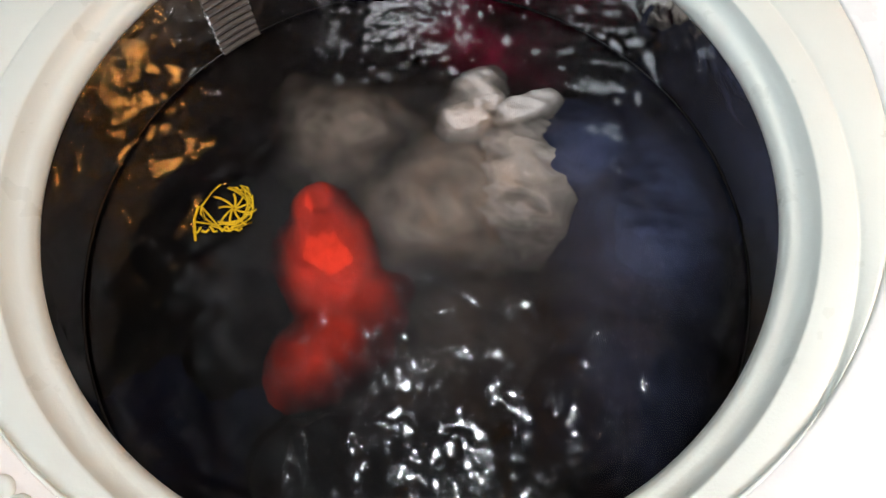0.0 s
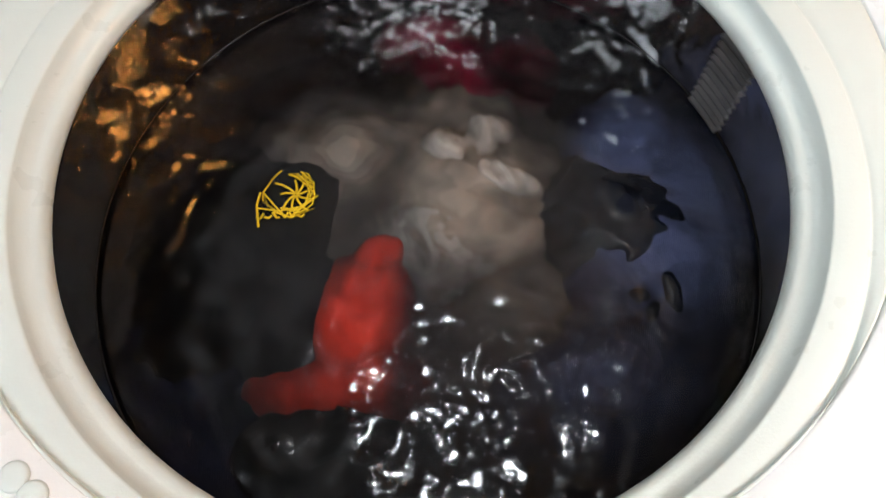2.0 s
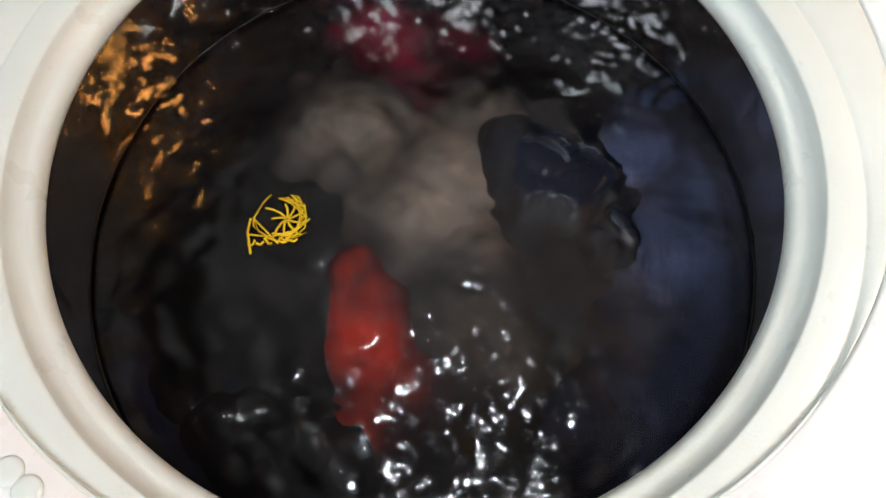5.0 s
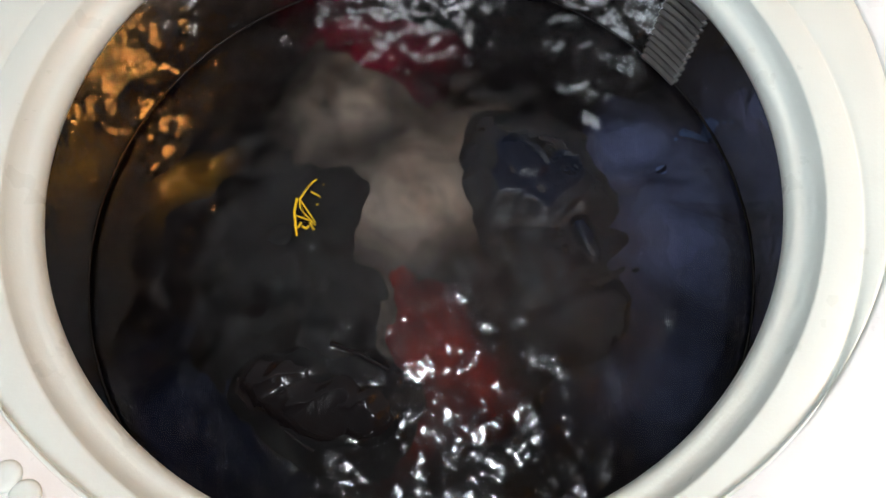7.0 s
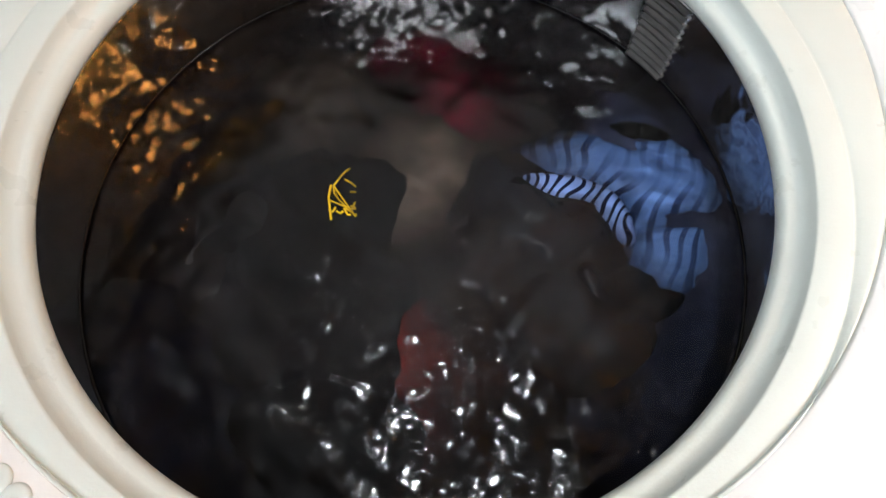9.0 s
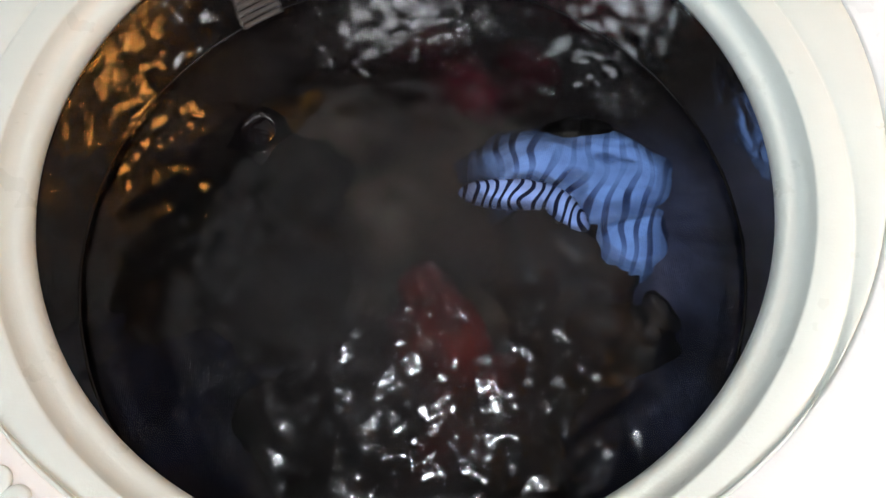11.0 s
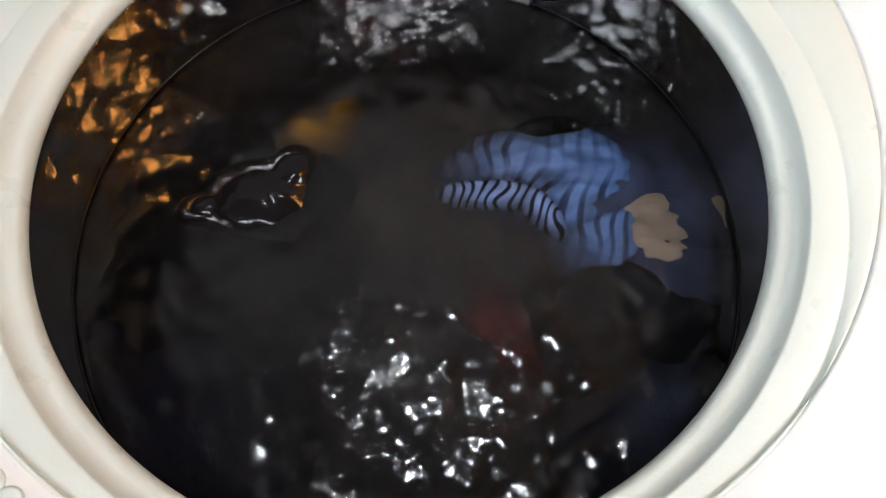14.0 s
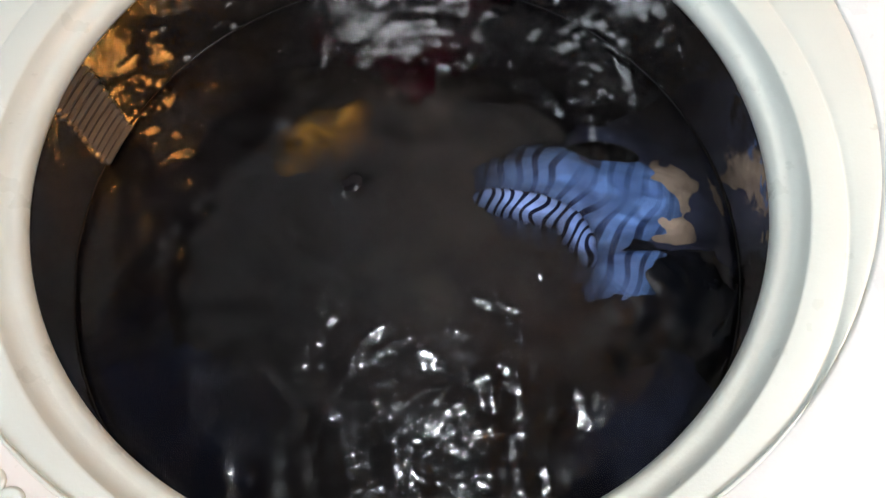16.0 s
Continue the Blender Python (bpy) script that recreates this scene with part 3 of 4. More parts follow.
def motions():
    walk(drum, [
        (0, pose(0, 0, 0, 0, 0, 126)), (0.2, pose(0, 0, 0, 0, 0, 139)), (0.4, pose(0, 0, 0, 0, 0, 150)), (0.5, pose(0, 0, 0, 0, 0, 152)), (0.6, pose(0, 0, 0, 0, 0, 149)),
        (0.8, pose(0, 0, 0, 0, 0, 132)), (1, pose(0, 0, 0, 0, 0, 98)), (1.2, pose(0, 0, 0, 0, 0, 60)), (1.4, pose(0, 0, 0, 0, 0, 31)), (1.6, pose(0, 0, 0, 0, 0, 8)),
        (1.75, pose(0, 0, 0, 0, 0, 4)), (1.9, pose(0, 0, 0, 0, 0, 12)), (2.1, pose(0, 0, 0, 0, 0, 36)), (2.3, pose(0, 0, 0, 0, 0, 72)), (2.5, pose(0, 0, 0, 0, 0, 106)),
        (2.7, pose(0, 0, 0, 0, 0, 132)), (2.9, pose(0, 0, 0, 0, 0, 148)), (3.1, pose(0, 0, 0, 0, 0, 152)), (3.3, pose(0, 0, 0, 0, 0, 143)),
        (3.5, pose(0, 0, 0, 0, 0, 122)), (3.7, pose(0, 0, 0, 0, 0, 92)), (4, pose(0, 0, 0, 0, 0, 40)), (4.3, pose(0, 0, 0, 0, 0, 16)), (4.6, pose(0, 0, 0, 0, 0, 35)),
        (5, pose(0, 0, 0, 0, 0, 90)), (5.3, pose(0, 0, 0, 0, 0, 135)), (5.6, pose(0, 0, 0, 0, 0, 152)), (5.9, pose(0, 0, 0, 0, 0, 128)), (6.2, pose(0, 0, 0, 0, 0, 78)),
        (6.5, pose(0, 0, 0, 0, 0, 36)), (6.75, pose(0, 0, 0, 0, 0, 24)), (7, pose(0, 0, 0, 0, 0, 34)), (7.2, pose(0, 0, 0, 0, 0, 58)), (7.4, pose(0, 0, 0, 0, 0, 98)),
        (7.6, pose(0, 0, 0, 0, 0, 138)), (7.8, pose(0, 0, 0, 0, 0, 165)), (8, pose(0, 0, 0, 0, 0, 176)), (8.2, pose(0, 0, 0, 0, 0, 175)), (8.4, pose(0, 0, 0, 0, 0, 152)),
        (8.6, pose(0, 0, 0, 0, 0, 110)), (8.8, pose(0, 0, 0, 0, 0, 68)), (9, pose(0, 0, 0, 0, 0, 36)), (9.2, pose(0, 0, 0, 0, 0, 27)), (9.4, pose(0, 0, 0, 0, 0, 28)),
        (9.8, pose(0, 0, 0, 0, 0, 70)), (10.2, pose(0, 0, 0, 0, 0, 135)), (10.6, pose(0, 0, 0, 0, 0, 174)), (11, pose(0, 0, 0, 0, 0, 120)),
        (11.3, pose(0, 0, 0, 0, 0, 72)), (11.6, pose(0, 0, 0, 0, 0, 44)), (11.8, pose(0, 0, 0, 0, 0, 40)), (12, pose(0, 0, 0, 0, 0, 50)), (12.25, pose(0, 0, 0, 0, 0, 92)),
        (12.5, pose(0, 0, 0, 0, 0, 138)), (12.7, pose(0, 0, 0, 0, 0, 170)), (12.9, pose(0, 0, 0, 0, 0, 184)), (13.1, pose(0, 0, 0, 0, 0, 185)),
        (13.3, pose(0, 0, 0, 0, 0, 172)), (13.6, pose(0, 0, 0, 0, 0, 122)), (13.9, pose(0, 0, 0, 0, 0, 78)), (14.2, pose(0, 0, 0, 0, 0, 50)),
        (14.45, pose(0, 0, 0, 0, 0, 44)), (14.7, pose(0, 0, 0, 0, 0, 60)), (15, pose(0, 0, 0, 0, 0, 108)), (15.3, pose(0, 0, 0, 0, 0, 160)),
        (15.6, pose(0, 0, 0, 0, 0, 184)), (15.8, pose(0, 0, 0, 0, 0, 180)), (16, pose(0, 0, 0, 0, 0, 158)),
    ])
    walk(wash, [
        (0, pose(0, 0, -0.107, 0, 0, 19.8)), (0.2, pose(0, 0, -0.106, 0, 0, 28.75)), (0.4, pose(0, 0, -0.1059, 0, 0, 36.6)), (0.5, pose(0, 0, -0.1063, 0, 0, 38.6)),
        (0.6, pose(0, 0, -0.1068, 0, 0, 37.85)), (0.8, pose(0, 0, -0.1079, 0, 0, 30.3)), (1, pose(0, 0, -0.1082, 0, 0, 13.4)), (1.2, pose(0, 0, -0.1073, 0, 0, -5.7)),
        (1.4, pose(0, 0, -0.1062, 0, 0, -19.85)), (1.6, pose(0, 0, -0.1058, 0, 0, -30.7)), (1.75, pose(0, 0, -0.1063, 0, 0, -31.55)), (1.9, pose(0, 0, -0.1071, 0, 0, -25.8)),
        (2.1, pose(0, 0, -0.1081, 0, 0, -10.8)), (2.3, pose(0, 0, -0.1081, 0, 0, 10.8)), (2.5, pose(0, 0, -0.1071, 0, 0, 31.3)), (2.7, pose(0, 0, -0.106, 0, 0, 47.4)),
        (2.9, pose(0, 0, -0.1059, 0, 0, 58)), (3.1, pose(0, 0, -0.1068, 0, 0, 62)), (3.3, pose(0, 0, -0.1079, 0, 0, 58.85)), (3.5, pose(0, 0, -0.1082, 0, 0, 49.1)),
        (3.7, pose(0, 0, -0.1074, 0, 0, 34.4)), (4, pose(0, 0, -0.1059, 0, 0, 8.5)), (4.3, pose(0, 0, -0.1064, 0, 0, -2)), (4.6, pose(0, 0, -0.108, 0, 0, 11.15)),
        (5, pose(0, 0, -0.1072, 0, 0, 45)), (5.3, pose(0, 0, -0.1058, 0, 0, 72.45)), (5.6, pose(0, 0, -0.1067, 0, 0, 84.5)), (5.9, pose(0, 0, -0.1081, 0, 0, 74)),
        (6.2, pose(0, 0, -0.1075, 0, 0, 49.2)), (6.5, pose(0, 0, -0.1059, 0, 0, 28.8)), (6.75, pose(0, 0, -0.1061, 0, 0, 24.45)), (7, pose(0, 0, -0.1075, 0, 0, 32.2)),
        (7.2, pose(0, 0, -0.1082, 0, 0, 47.2)), (7.4, pose(0, 0, -0.1078, 0, 0, 71)), (7.6, pose(0, 0, -0.1066, 0, 0, 94.8)), (7.8, pose(0, 0, -0.1058, 0, 0, 111.5)),
        (8, pose(0, 0, -0.1061, 0, 0, 119.3)), (8.2, pose(0, 0, -0.1072, 0, 0, 120.5)), (8.4, pose(0, 0, -0.1081, 0, 0, 109.7)), (8.6, pose(0, 0, -0.108, 0, 0, 88.4)),
        (8.8, pose(0, 0, -0.107, 0, 0, 67.1)), (9, pose(0, 0, -0.106, 0, 0, 51.3)), (9.2, pose(0, 0, -0.1059, 0, 0, 48.15)), (9.4, pose(0, 0, -0.1069, 0, 0, 50.5)),
        (9.8, pose(0, 0, -0.1081, 0, 0, 77.2)), (10.2, pose(0, 0, -0.1062, 0, 0, 116.5)), (10.6, pose(0, 0, -0.1065, 0, 0, 141.6)), (11, pose(0, 0, -0.1082, 0, 0, 115.5)),
        (11.3, pose(0, 0, -0.1071, 0, 0, 91.8)), (11.6, pose(0, 0, -0.1058, 0, 0, 79.1)), (11.8, pose(0, 0, -0.1062, 0, 0, 78.7)), (12, pose(0, 0, -0.1074, 0, 0, 86)),
        (12.25, pose(0, 0, -0.1082, 0, 0, 111.3)), (12.5, pose(0, 0, -0.1074, 0, 0, 138.9)), (12.7, pose(0, 0, -0.1063, 0, 0, 158.3)), (12.9, pose(0, 0, -0.1058, 0, 0, 167.8)),
        (13.1, pose(0, 0, -0.1065, 0, 0, 170.2)), (13.3, pose(0, 0, -0.1076, 0, 0, 164.8)), (13.6, pose(0, 0, -0.1081, 0, 0, 140)), (13.9, pose(0, 0, -0.1065, 0, 0, 118.5)),
        (14.2, pose(0, 0, -0.1059, 0, 0, 105.8)), (14.45, pose(0, 0, -0.107, 0, 0, 104.8)), (14.7, pose(0, 0, -0.1081, 0, 0, 115.8)), (15, pose(0, 0, -0.1075, 0, 0, 144.9)),
        (15.3, pose(0, 0, -0.1059, 0, 0, 176.2)), (15.6, pose(0, 0, -0.1064, 0, 0, 192.1)), (15.8, pose(0, 0, -0.1075, 0, 0, 191.7)), (16, pose(0, 0, -0.1082, 0, 0, 181.4)),
    ])
    walk(clothes["red"], [
        (0, pose(-0.0595, 0.0022, -0.1073, 0, 0, 0)), (0.5, pose(-0.0545, 0.0152, -0.1073, 0, 0, -22)), (1, pose(-0.0454, 0.0162, -0.1078, 0, 0, -35)),
        (1.5, pose(-0.0357, -0.0068, -0.1083, 0, 0, -45)), (2, pose(-0.0437, -0.0444, -0.1108, 0, 0, -35)), (2.5, pose(-0.0423, -0.0487, -0.1118, 0, 0, -8)),
        (3, pose(-0.0517, -0.0432, -0.1108, 0, 0, -10)), (3.5, pose(-0.0389, -0.0296, -0.1118, 0, 0, -28)), (4.1, pose(-0.0339, -0.0343, -0.1128, 0, 0, -35)),
        (4.7, pose(-0.0369, -0.0578, -0.116, 0, 0, -15)), (5.3, pose(-0.0414, -0.0551, -0.112, 0, 0, 0)), (5.8, pose(-0.0341, -0.0516, -0.1155, 0, 0, -5)),
        (6.5, pose(-0.0008, -0.0505, -0.1165, 0, 0, 0)), (7, pose(0.0011, -0.0547, -0.1195, 0, 0, 0)), (7.5, pose(-0.0089, -0.0543, -0.1225, 0, 0, 0)),
        (8, pose(-0.0398, -0.0665, -0.1235, 0, 0, 0)), (8.5, pose(-0.0397, -0.0626, -0.1225, 0, 0, 0)), (9, pose(-0.0059, -0.0618, -0.1225, 0, 0, 0)),
        (10, pose(-0.0011, -0.0644, -0.124, 0, 0, 0)), (11.5, pose(0.0243, -0.0562, -0.122, 0, 0, 0)), (12, pose(0.0296, -0.0415, -0.12, 0, 0, 0)),
        (12.5, pose(0.0223, -0.0304, -0.137, 0, 0, 0)), (14.5, pose(0.062, -0.0561, -0.13, 0, 0, 0)), (15.2, pose(0.0467, -0.064, -0.137, 0, 0, 0)),
        (16, pose(0.0253, -0.059, -0.147, 0, 0, 0)),
    ])
    walk(clothes["taupe"], [
        (0, pose(0.0022, 0.0465, -0.11, 0, 0, 0)), (0.5, pose(0.0086, 0.0493, -0.11, 0, 0, 10)), (1, pose(0.0212, 0.0499, -0.11, 0, 0, 20)),
        (1.5, pose(0.0249, 0.0453, -0.11, 0, 0, 30)), (2, pose(0.0071, 0.0335, -0.11, 0, 0, 20)), (2.5, pose(0.0095, 0.0346, -0.11, 0, 0, 10)),
        (3, pose(0.0093, 0.0301, -0.1105, 0, 0, 0)), (3.5, pose(0.0162, 0.037, -0.111, 0, 0, 15)), (4.2, pose(0.0079, 0.0324, -0.1105, 0, 0, 20)),
        (5, pose(0.0026, 0.031, -0.1115, 0, 0, 0)), (6, pose(-0.0016, 0.0302, -0.1115, 0, 0, 0)), (6.5, pose(-0.0051, 0.0313, -0.1115, 0, 0, -10)),
        (7, pose(-0.02, 0.044, -0.1115, 0, 0, -20)), (7.5, pose(-0.0246, 0.0546, -0.1125, 0, 0, -30)), (8, pose(-0.0219, 0.0518, -0.1135, 0, 0, -15)),
        (8.5, pose(-0.0142, 0.0479, -0.1145, 0, 0, 0)), (9, pose(-0.0152, 0.0567, -0.1165, 0, 0, 0)), (10.1, pose(-0.0203, 0.0517, -0.12, 0, 0, -20)),
        (11.3, pose(0.0041, 0.0497, -0.122, 0, 0, 0)), (16, pose(0.0074, 0.0533, -0.124, 0, 0, 0)),
    ])
    walk(clothes["pale"], [
        (0, pose(0.0572, 0.0973, -0.107, 0, 0, 0)), (0.5, pose(0.0627, 0.0859, -0.107, 0, 0, -10)), (1, pose(0.0793, 0.0818, -0.107, 0, 0, -25)),
        (1.5, pose(0.0738, 0.0647, -0.109, 0, 0, -40)), (2, pose(0.0279, 0.0555, -0.112, 0, 0, -45)), (2.5, pose(0.022, 0.0505, -0.116, 0, 0, -40)),
        (3, pose(0.0221, 0.0516, -0.119, 0, 0, -30)), (5, pose(0.0239, 0.0606, -0.137, 0, 0, 0)), (16, pose(0.0336, 0.0727, -0.147, 0, 0, 0)),
    ])
    walk(clothes["magenta"], [
        (0, pose(0.0593, 0.17, -0.118, 0, 0, 0)), (0.5, pose(0.0899, 0.1486, -0.116, 0, 0, 0)), (1, pose(0.123, 0.1322, -0.115, 0, 0, 0)),
        (1.5, pose(0.0677, 0.1295, -0.114, 0, 0, 0)), (2, pose(0.033, 0.1422, -0.115, 0, 0, 0)), (2.5, pose(-0.0147, 0.17, -0.118, 0, 0, 0)),
        (3, pose(0.0028, 0.1723, -0.116, 0, 0, 0)), (3.5, pose(0.0523, 0.1291, -0.114, 0, 0, 0)), (4.2, pose(0.0618, 0.1221, -0.114, 0, 0, 0)),
        (4.9, pose(-0.005, 0.1505, -0.116, 0, 0, 0)), (5.4, pose(0.0029, 0.148, -0.115, 0, 0, 0)), (5.8, pose(0.027, 0.1252, -0.114, 0, 0, 0)),
        (6, pose(0.0438, 0.1284, -0.113, 0, 0, 0)), (6.6, pose(0.0135, 0.1481, -0.115, 0, 0, 0)), (7, pose(-0.0261, 0.1446, -0.116, 0, 0, 0)),
        (7.4, pose(-0.0535, 0.1582, -0.118, 0, 0, 0)), (8, pose(0.0174, 0.1245, -0.116, 0, 0, 0)), (8.5, pose(0.0559, 0.1356, -0.116, 0, 0, 0)),
        (9, pose(0.0327, 0.1226, -0.116, 0, 0, 0)), (9.2, pose(0.0077, 0.13, -0.117, 0, 0, 0)), (10.2, pose(-0.0091, 0.1445, -0.12, 0, 0, 0)),
        (11.3, pose(0.058, 0.1395, -0.1225, 0, 0, 0)), (12, pose(-0.0118, 0.157, -0.1315, 0, 0, 0)), (16, pose(-0.0061, 0.1686, -0.1315, 0, 0, 0)),
    ])
    walk(clothes["black"], [
        (0, pose(0.1993, 0.0359, -0.127, 0, 0, 0)), (0.5, pose(0.2046, 0.0479, -0.119, 0, 0, 0)), (1, pose(0.1794, 0.0264, -0.1095, 0, 0, -15)),
        (1.5, pose(0.159, 0.0098, -0.1085, 0, 0, -20)), (2, pose(0.137, 0.0054, -0.1095, 0, 0, -25)), (2.5, pose(0.1325, 0.0334, -0.1105, 0, 0, -15)),
        (3, pose(0.1235, 0.045, -0.1072, 0, 0, -5)), (3.5, pose(0.1331, 0.038, -0.1067, 0, 0, 5)), (4, pose(0.1138, 0.0124, -0.1067, 0, 0, -5)),
        (4.6, pose(0.1031, 0.0244, -0.1067, 0, 0, -10)), (5.2, pose(0.0922, 0.0403, -0.1062, 0, 0, 0)), (5.8, pose(0.083, 0.0275, -0.1062, 0, 0, 0)),
        (6, pose(0.0926, 0.0268, -0.1062, 0, 0, 0)), (6.5, pose(0.0991, 0.0277, -0.1067, 0, 0, -5)), (7, pose(0.0815, 0.0406, -0.1072, 0, 0, -15)),
        (7.5, pose(0.0736, 0.0465, -0.1072, 0, 0, -15)), (8, pose(0.0828, 0.034, -0.1072, 0, 0, -10)), (8.5, pose(0.0973, 0.025, -0.1072, 0, 0, -10)),
        (9, pose(0.0867, 0.0078, -0.1082, 0, 0, -15)), (10, pose(0.0805, 0.0266, -0.111, 0, 0, -10)), (10.6, pose(0.1019, 0.0049, -0.112, 0, 0, 0)),
        (11.3, pose(0.1277, -0.0288, -0.112, 0, 0, 0)), (12, pose(0.1358, -0.0331, -0.112, 0, 0, 0)), (12.5, pose(0.1424, -0.0421, -0.111, 0, 0, -10)),
        (13, pose(0.1647, -0.0215, -0.11, 0, 0, 0)), (13.5, pose(0.1628, -0.0471, -0.111, 0, 0, -10)), (14.5, pose(0.1555, -0.0552, -0.112, 0, 0, -10)),
        (15.5, pose(0.1538, -0.0393, -0.112, 0, 0, 0)), (16, pose(0.1723, -0.0469, -0.111, 0, 0, -10)),
    ])
    walk(clothes["navy"], [
        (0, pose(0.1583, 0.0124, -0.11, 0, 0, 0)), (0.5, pose(0.1515, 0.0072, -0.11, 0, 0, -10)), (1.5, pose(0.1701, -0.005, -0.11, 0, 0, -25)),
        (2.5, pose(0.1563, 0.0015, -0.11, 0, 0, -5)), (3.5, pose(0.1669, -0.0176, -0.11, 0, 0, -15)), (6, pose(0.182, -0.0061, -0.11, 0, 0, 0)),
        (7, pose(0.1798, -0.0023, -0.11, 0, 0, -5)), (8, pose(0.1763, 0.0084, -0.11, 0, 0, 5)), (9, pose(0.1911, 0.0073, -0.111, 0, 0, 0)),
        (11.3, pose(0.1824, -0.0193, -0.112, 0, 0, 0)), (12.5, pose(0.1743, 0.0095, -0.111, 0, 0, 0)), (14, pose(0.1787, -0.019, -0.112, 0, 0, 0)),
        (16, pose(0.1787, -0.0182, -0.113, 0, 0, 0)),
    ])
    walk(clothes["striped"], [
        (0, pose(0.202, 0.0919, -0.141, 0, 0, -30)), (3.7, pose(0.1954, 0.081, -0.133, 0, 0, -35)), (5.8, pose(0.1896, 0.067, -0.117, 0, 0, -35)),
        (6, pose(0.1943, 0.0613, -0.116, 0, 0, -35)), (6.5, pose(0.2051, 0.028, -0.115, 0, 0, -35)), (7, pose(0.1963, 0.0449, -0.115, 0, 0, -35)),
        (7.5, pose(0.158, 0.0971, -0.114, 0, 0, -25)), (8, pose(0.1335, 0.0983, -0.112, 0, 0, -5)), (8.5, pose(0.14, 0.0616, -0.11, 0, 0, -22)),
        (9, pose(0.1406, 0.0374, -0.108, 0, 0, -25)), (9.2, pose(0.1294, 0.0427, -0.108, 0, 0, -20)), (9.7, pose(0.0915, 0.0597, -0.108, 0, 0, 0)),
        (10.2, pose(0.0764, 0.0654, -0.108, 0, 0, 10)), (10.8, pose(0.0981, 0.042, -0.108, 0, 0, -15)), (11.3, pose(0.1104, 0.0461, -0.108, 0, 0, -18)),
        (11.5, pose(0.109, 0.0507, -0.108, 0, 0, -15)), (12, pose(0.0778, 0.0592, -0.108, 0, 0, 5)), (12.5, pose(0.0662, 0.0754, -0.108, 0, 0, 15)),
        (13, pose(0.0801, 0.05, -0.1092, 0, 0, -15)), (13.5, pose(0.1073, 0.0267, -0.1102, 0, 0, -28)), (14, pose(0.0924, 0.0455, -0.1102, 0, 0, -15)),
        (14.5, pose(0.0597, 0.0698, -0.1092, 0, 0, 8)), (15, pose(0.0667, 0.0727, -0.1122, 0, 0, 15)), (15.5, pose(0.0941, 0.0394, -0.1117, 0, 0, -20)),
        (16, pose(0.119, 0.0265, -0.1097, 0, 0, -28)),
    ])
    walk(clothes["beige"], [
        (0, pose(0.2116, 0.0223, -0.148, 0, 0, 0)), (9.2, pose(0.2106, 0.005, -0.148, 0, 0, 0)), (11, pose(0.1951, -0.0034, -0.122, 0, 0, 0)),
        (11.5, pose(0.1813, 0.0486, -0.118, 0, 0, 30)), (12, pose(0.0971, 0.1241, -0.109, 0, 0, 60)), (12.5, pose(0.0997, 0.1395, -0.11, 0, 0, 60)),
        (13, pose(0.1524, 0.0678, -0.109, 0, 0, 20)), (13.5, pose(0.1897, -0.0012, -0.108, 0, 0, 0)), (14, pose(0.1688, -0.007, -0.11, 0, 0, 10)),
        (14.5, pose(0.1464, 0.0829, -0.109, 0, 0, 70)), (15, pose(0.0966, 0.1451, -0.11, 0, 0, 70)), (15.5, pose(0.1412, 0.0671, -0.109, 0, 0, 40)),
        (16, pose(0.1752, 0.013, -0.11, 0, 0, 0)),
    ])
    walk(clothes["mustard"], [
        (0, pose(-0.17, 0.085, -0.141, 0, 0, 0)), (5, pose(-0.1693, 0.0679, -0.135, 0, 0, 0)), (6.5, pose(-0.1553, 0.0592, -0.121, 0, 0, 0)),
        (7, pose(-0.1624, 0.0573, -0.119, 0, 0, 0)), (7.5, pose(-0.1628, 0.0485, -0.121, 0, 0, 0)), (8.3, pose(-0.1359, 0.0884, -0.123, 0, 0, 0)),
        (9, pose(-0.1203, 0.1027, -0.119, 0, 0, 0)), (10.2, pose(-0.1127, 0.1035, -0.119, 0, 0, 0)), (11.3, pose(-0.0924, 0.1135, -0.12, 0, 0, 0)),
        (12, pose(-0.1345, 0.082, -0.1135, 0, 0, 0)), (12.5, pose(-0.1375, 0.0555, -0.1115, 0, 0, 0)), (13, pose(-0.0963, 0.0939, -0.115, 0, 0, 0)),
        (13.5, pose(-0.062, 0.1084, -0.115, 0, 0, 0)), (14, pose(-0.0666, 0.0978, -0.114, 0, 0, 0)), (14.5, pose(-0.1051, 0.0711, -0.1115, 0, 0, 0)),
        (15, pose(-0.1138, 0.0364, -0.1095, 0, 0, 0)), (15.5, pose(-0.0804, 0.0706, -0.112, 0, 0, 0)), (16, pose(-0.0613, 0.0927, -0.1125, 0, 0, 0)),
    ])
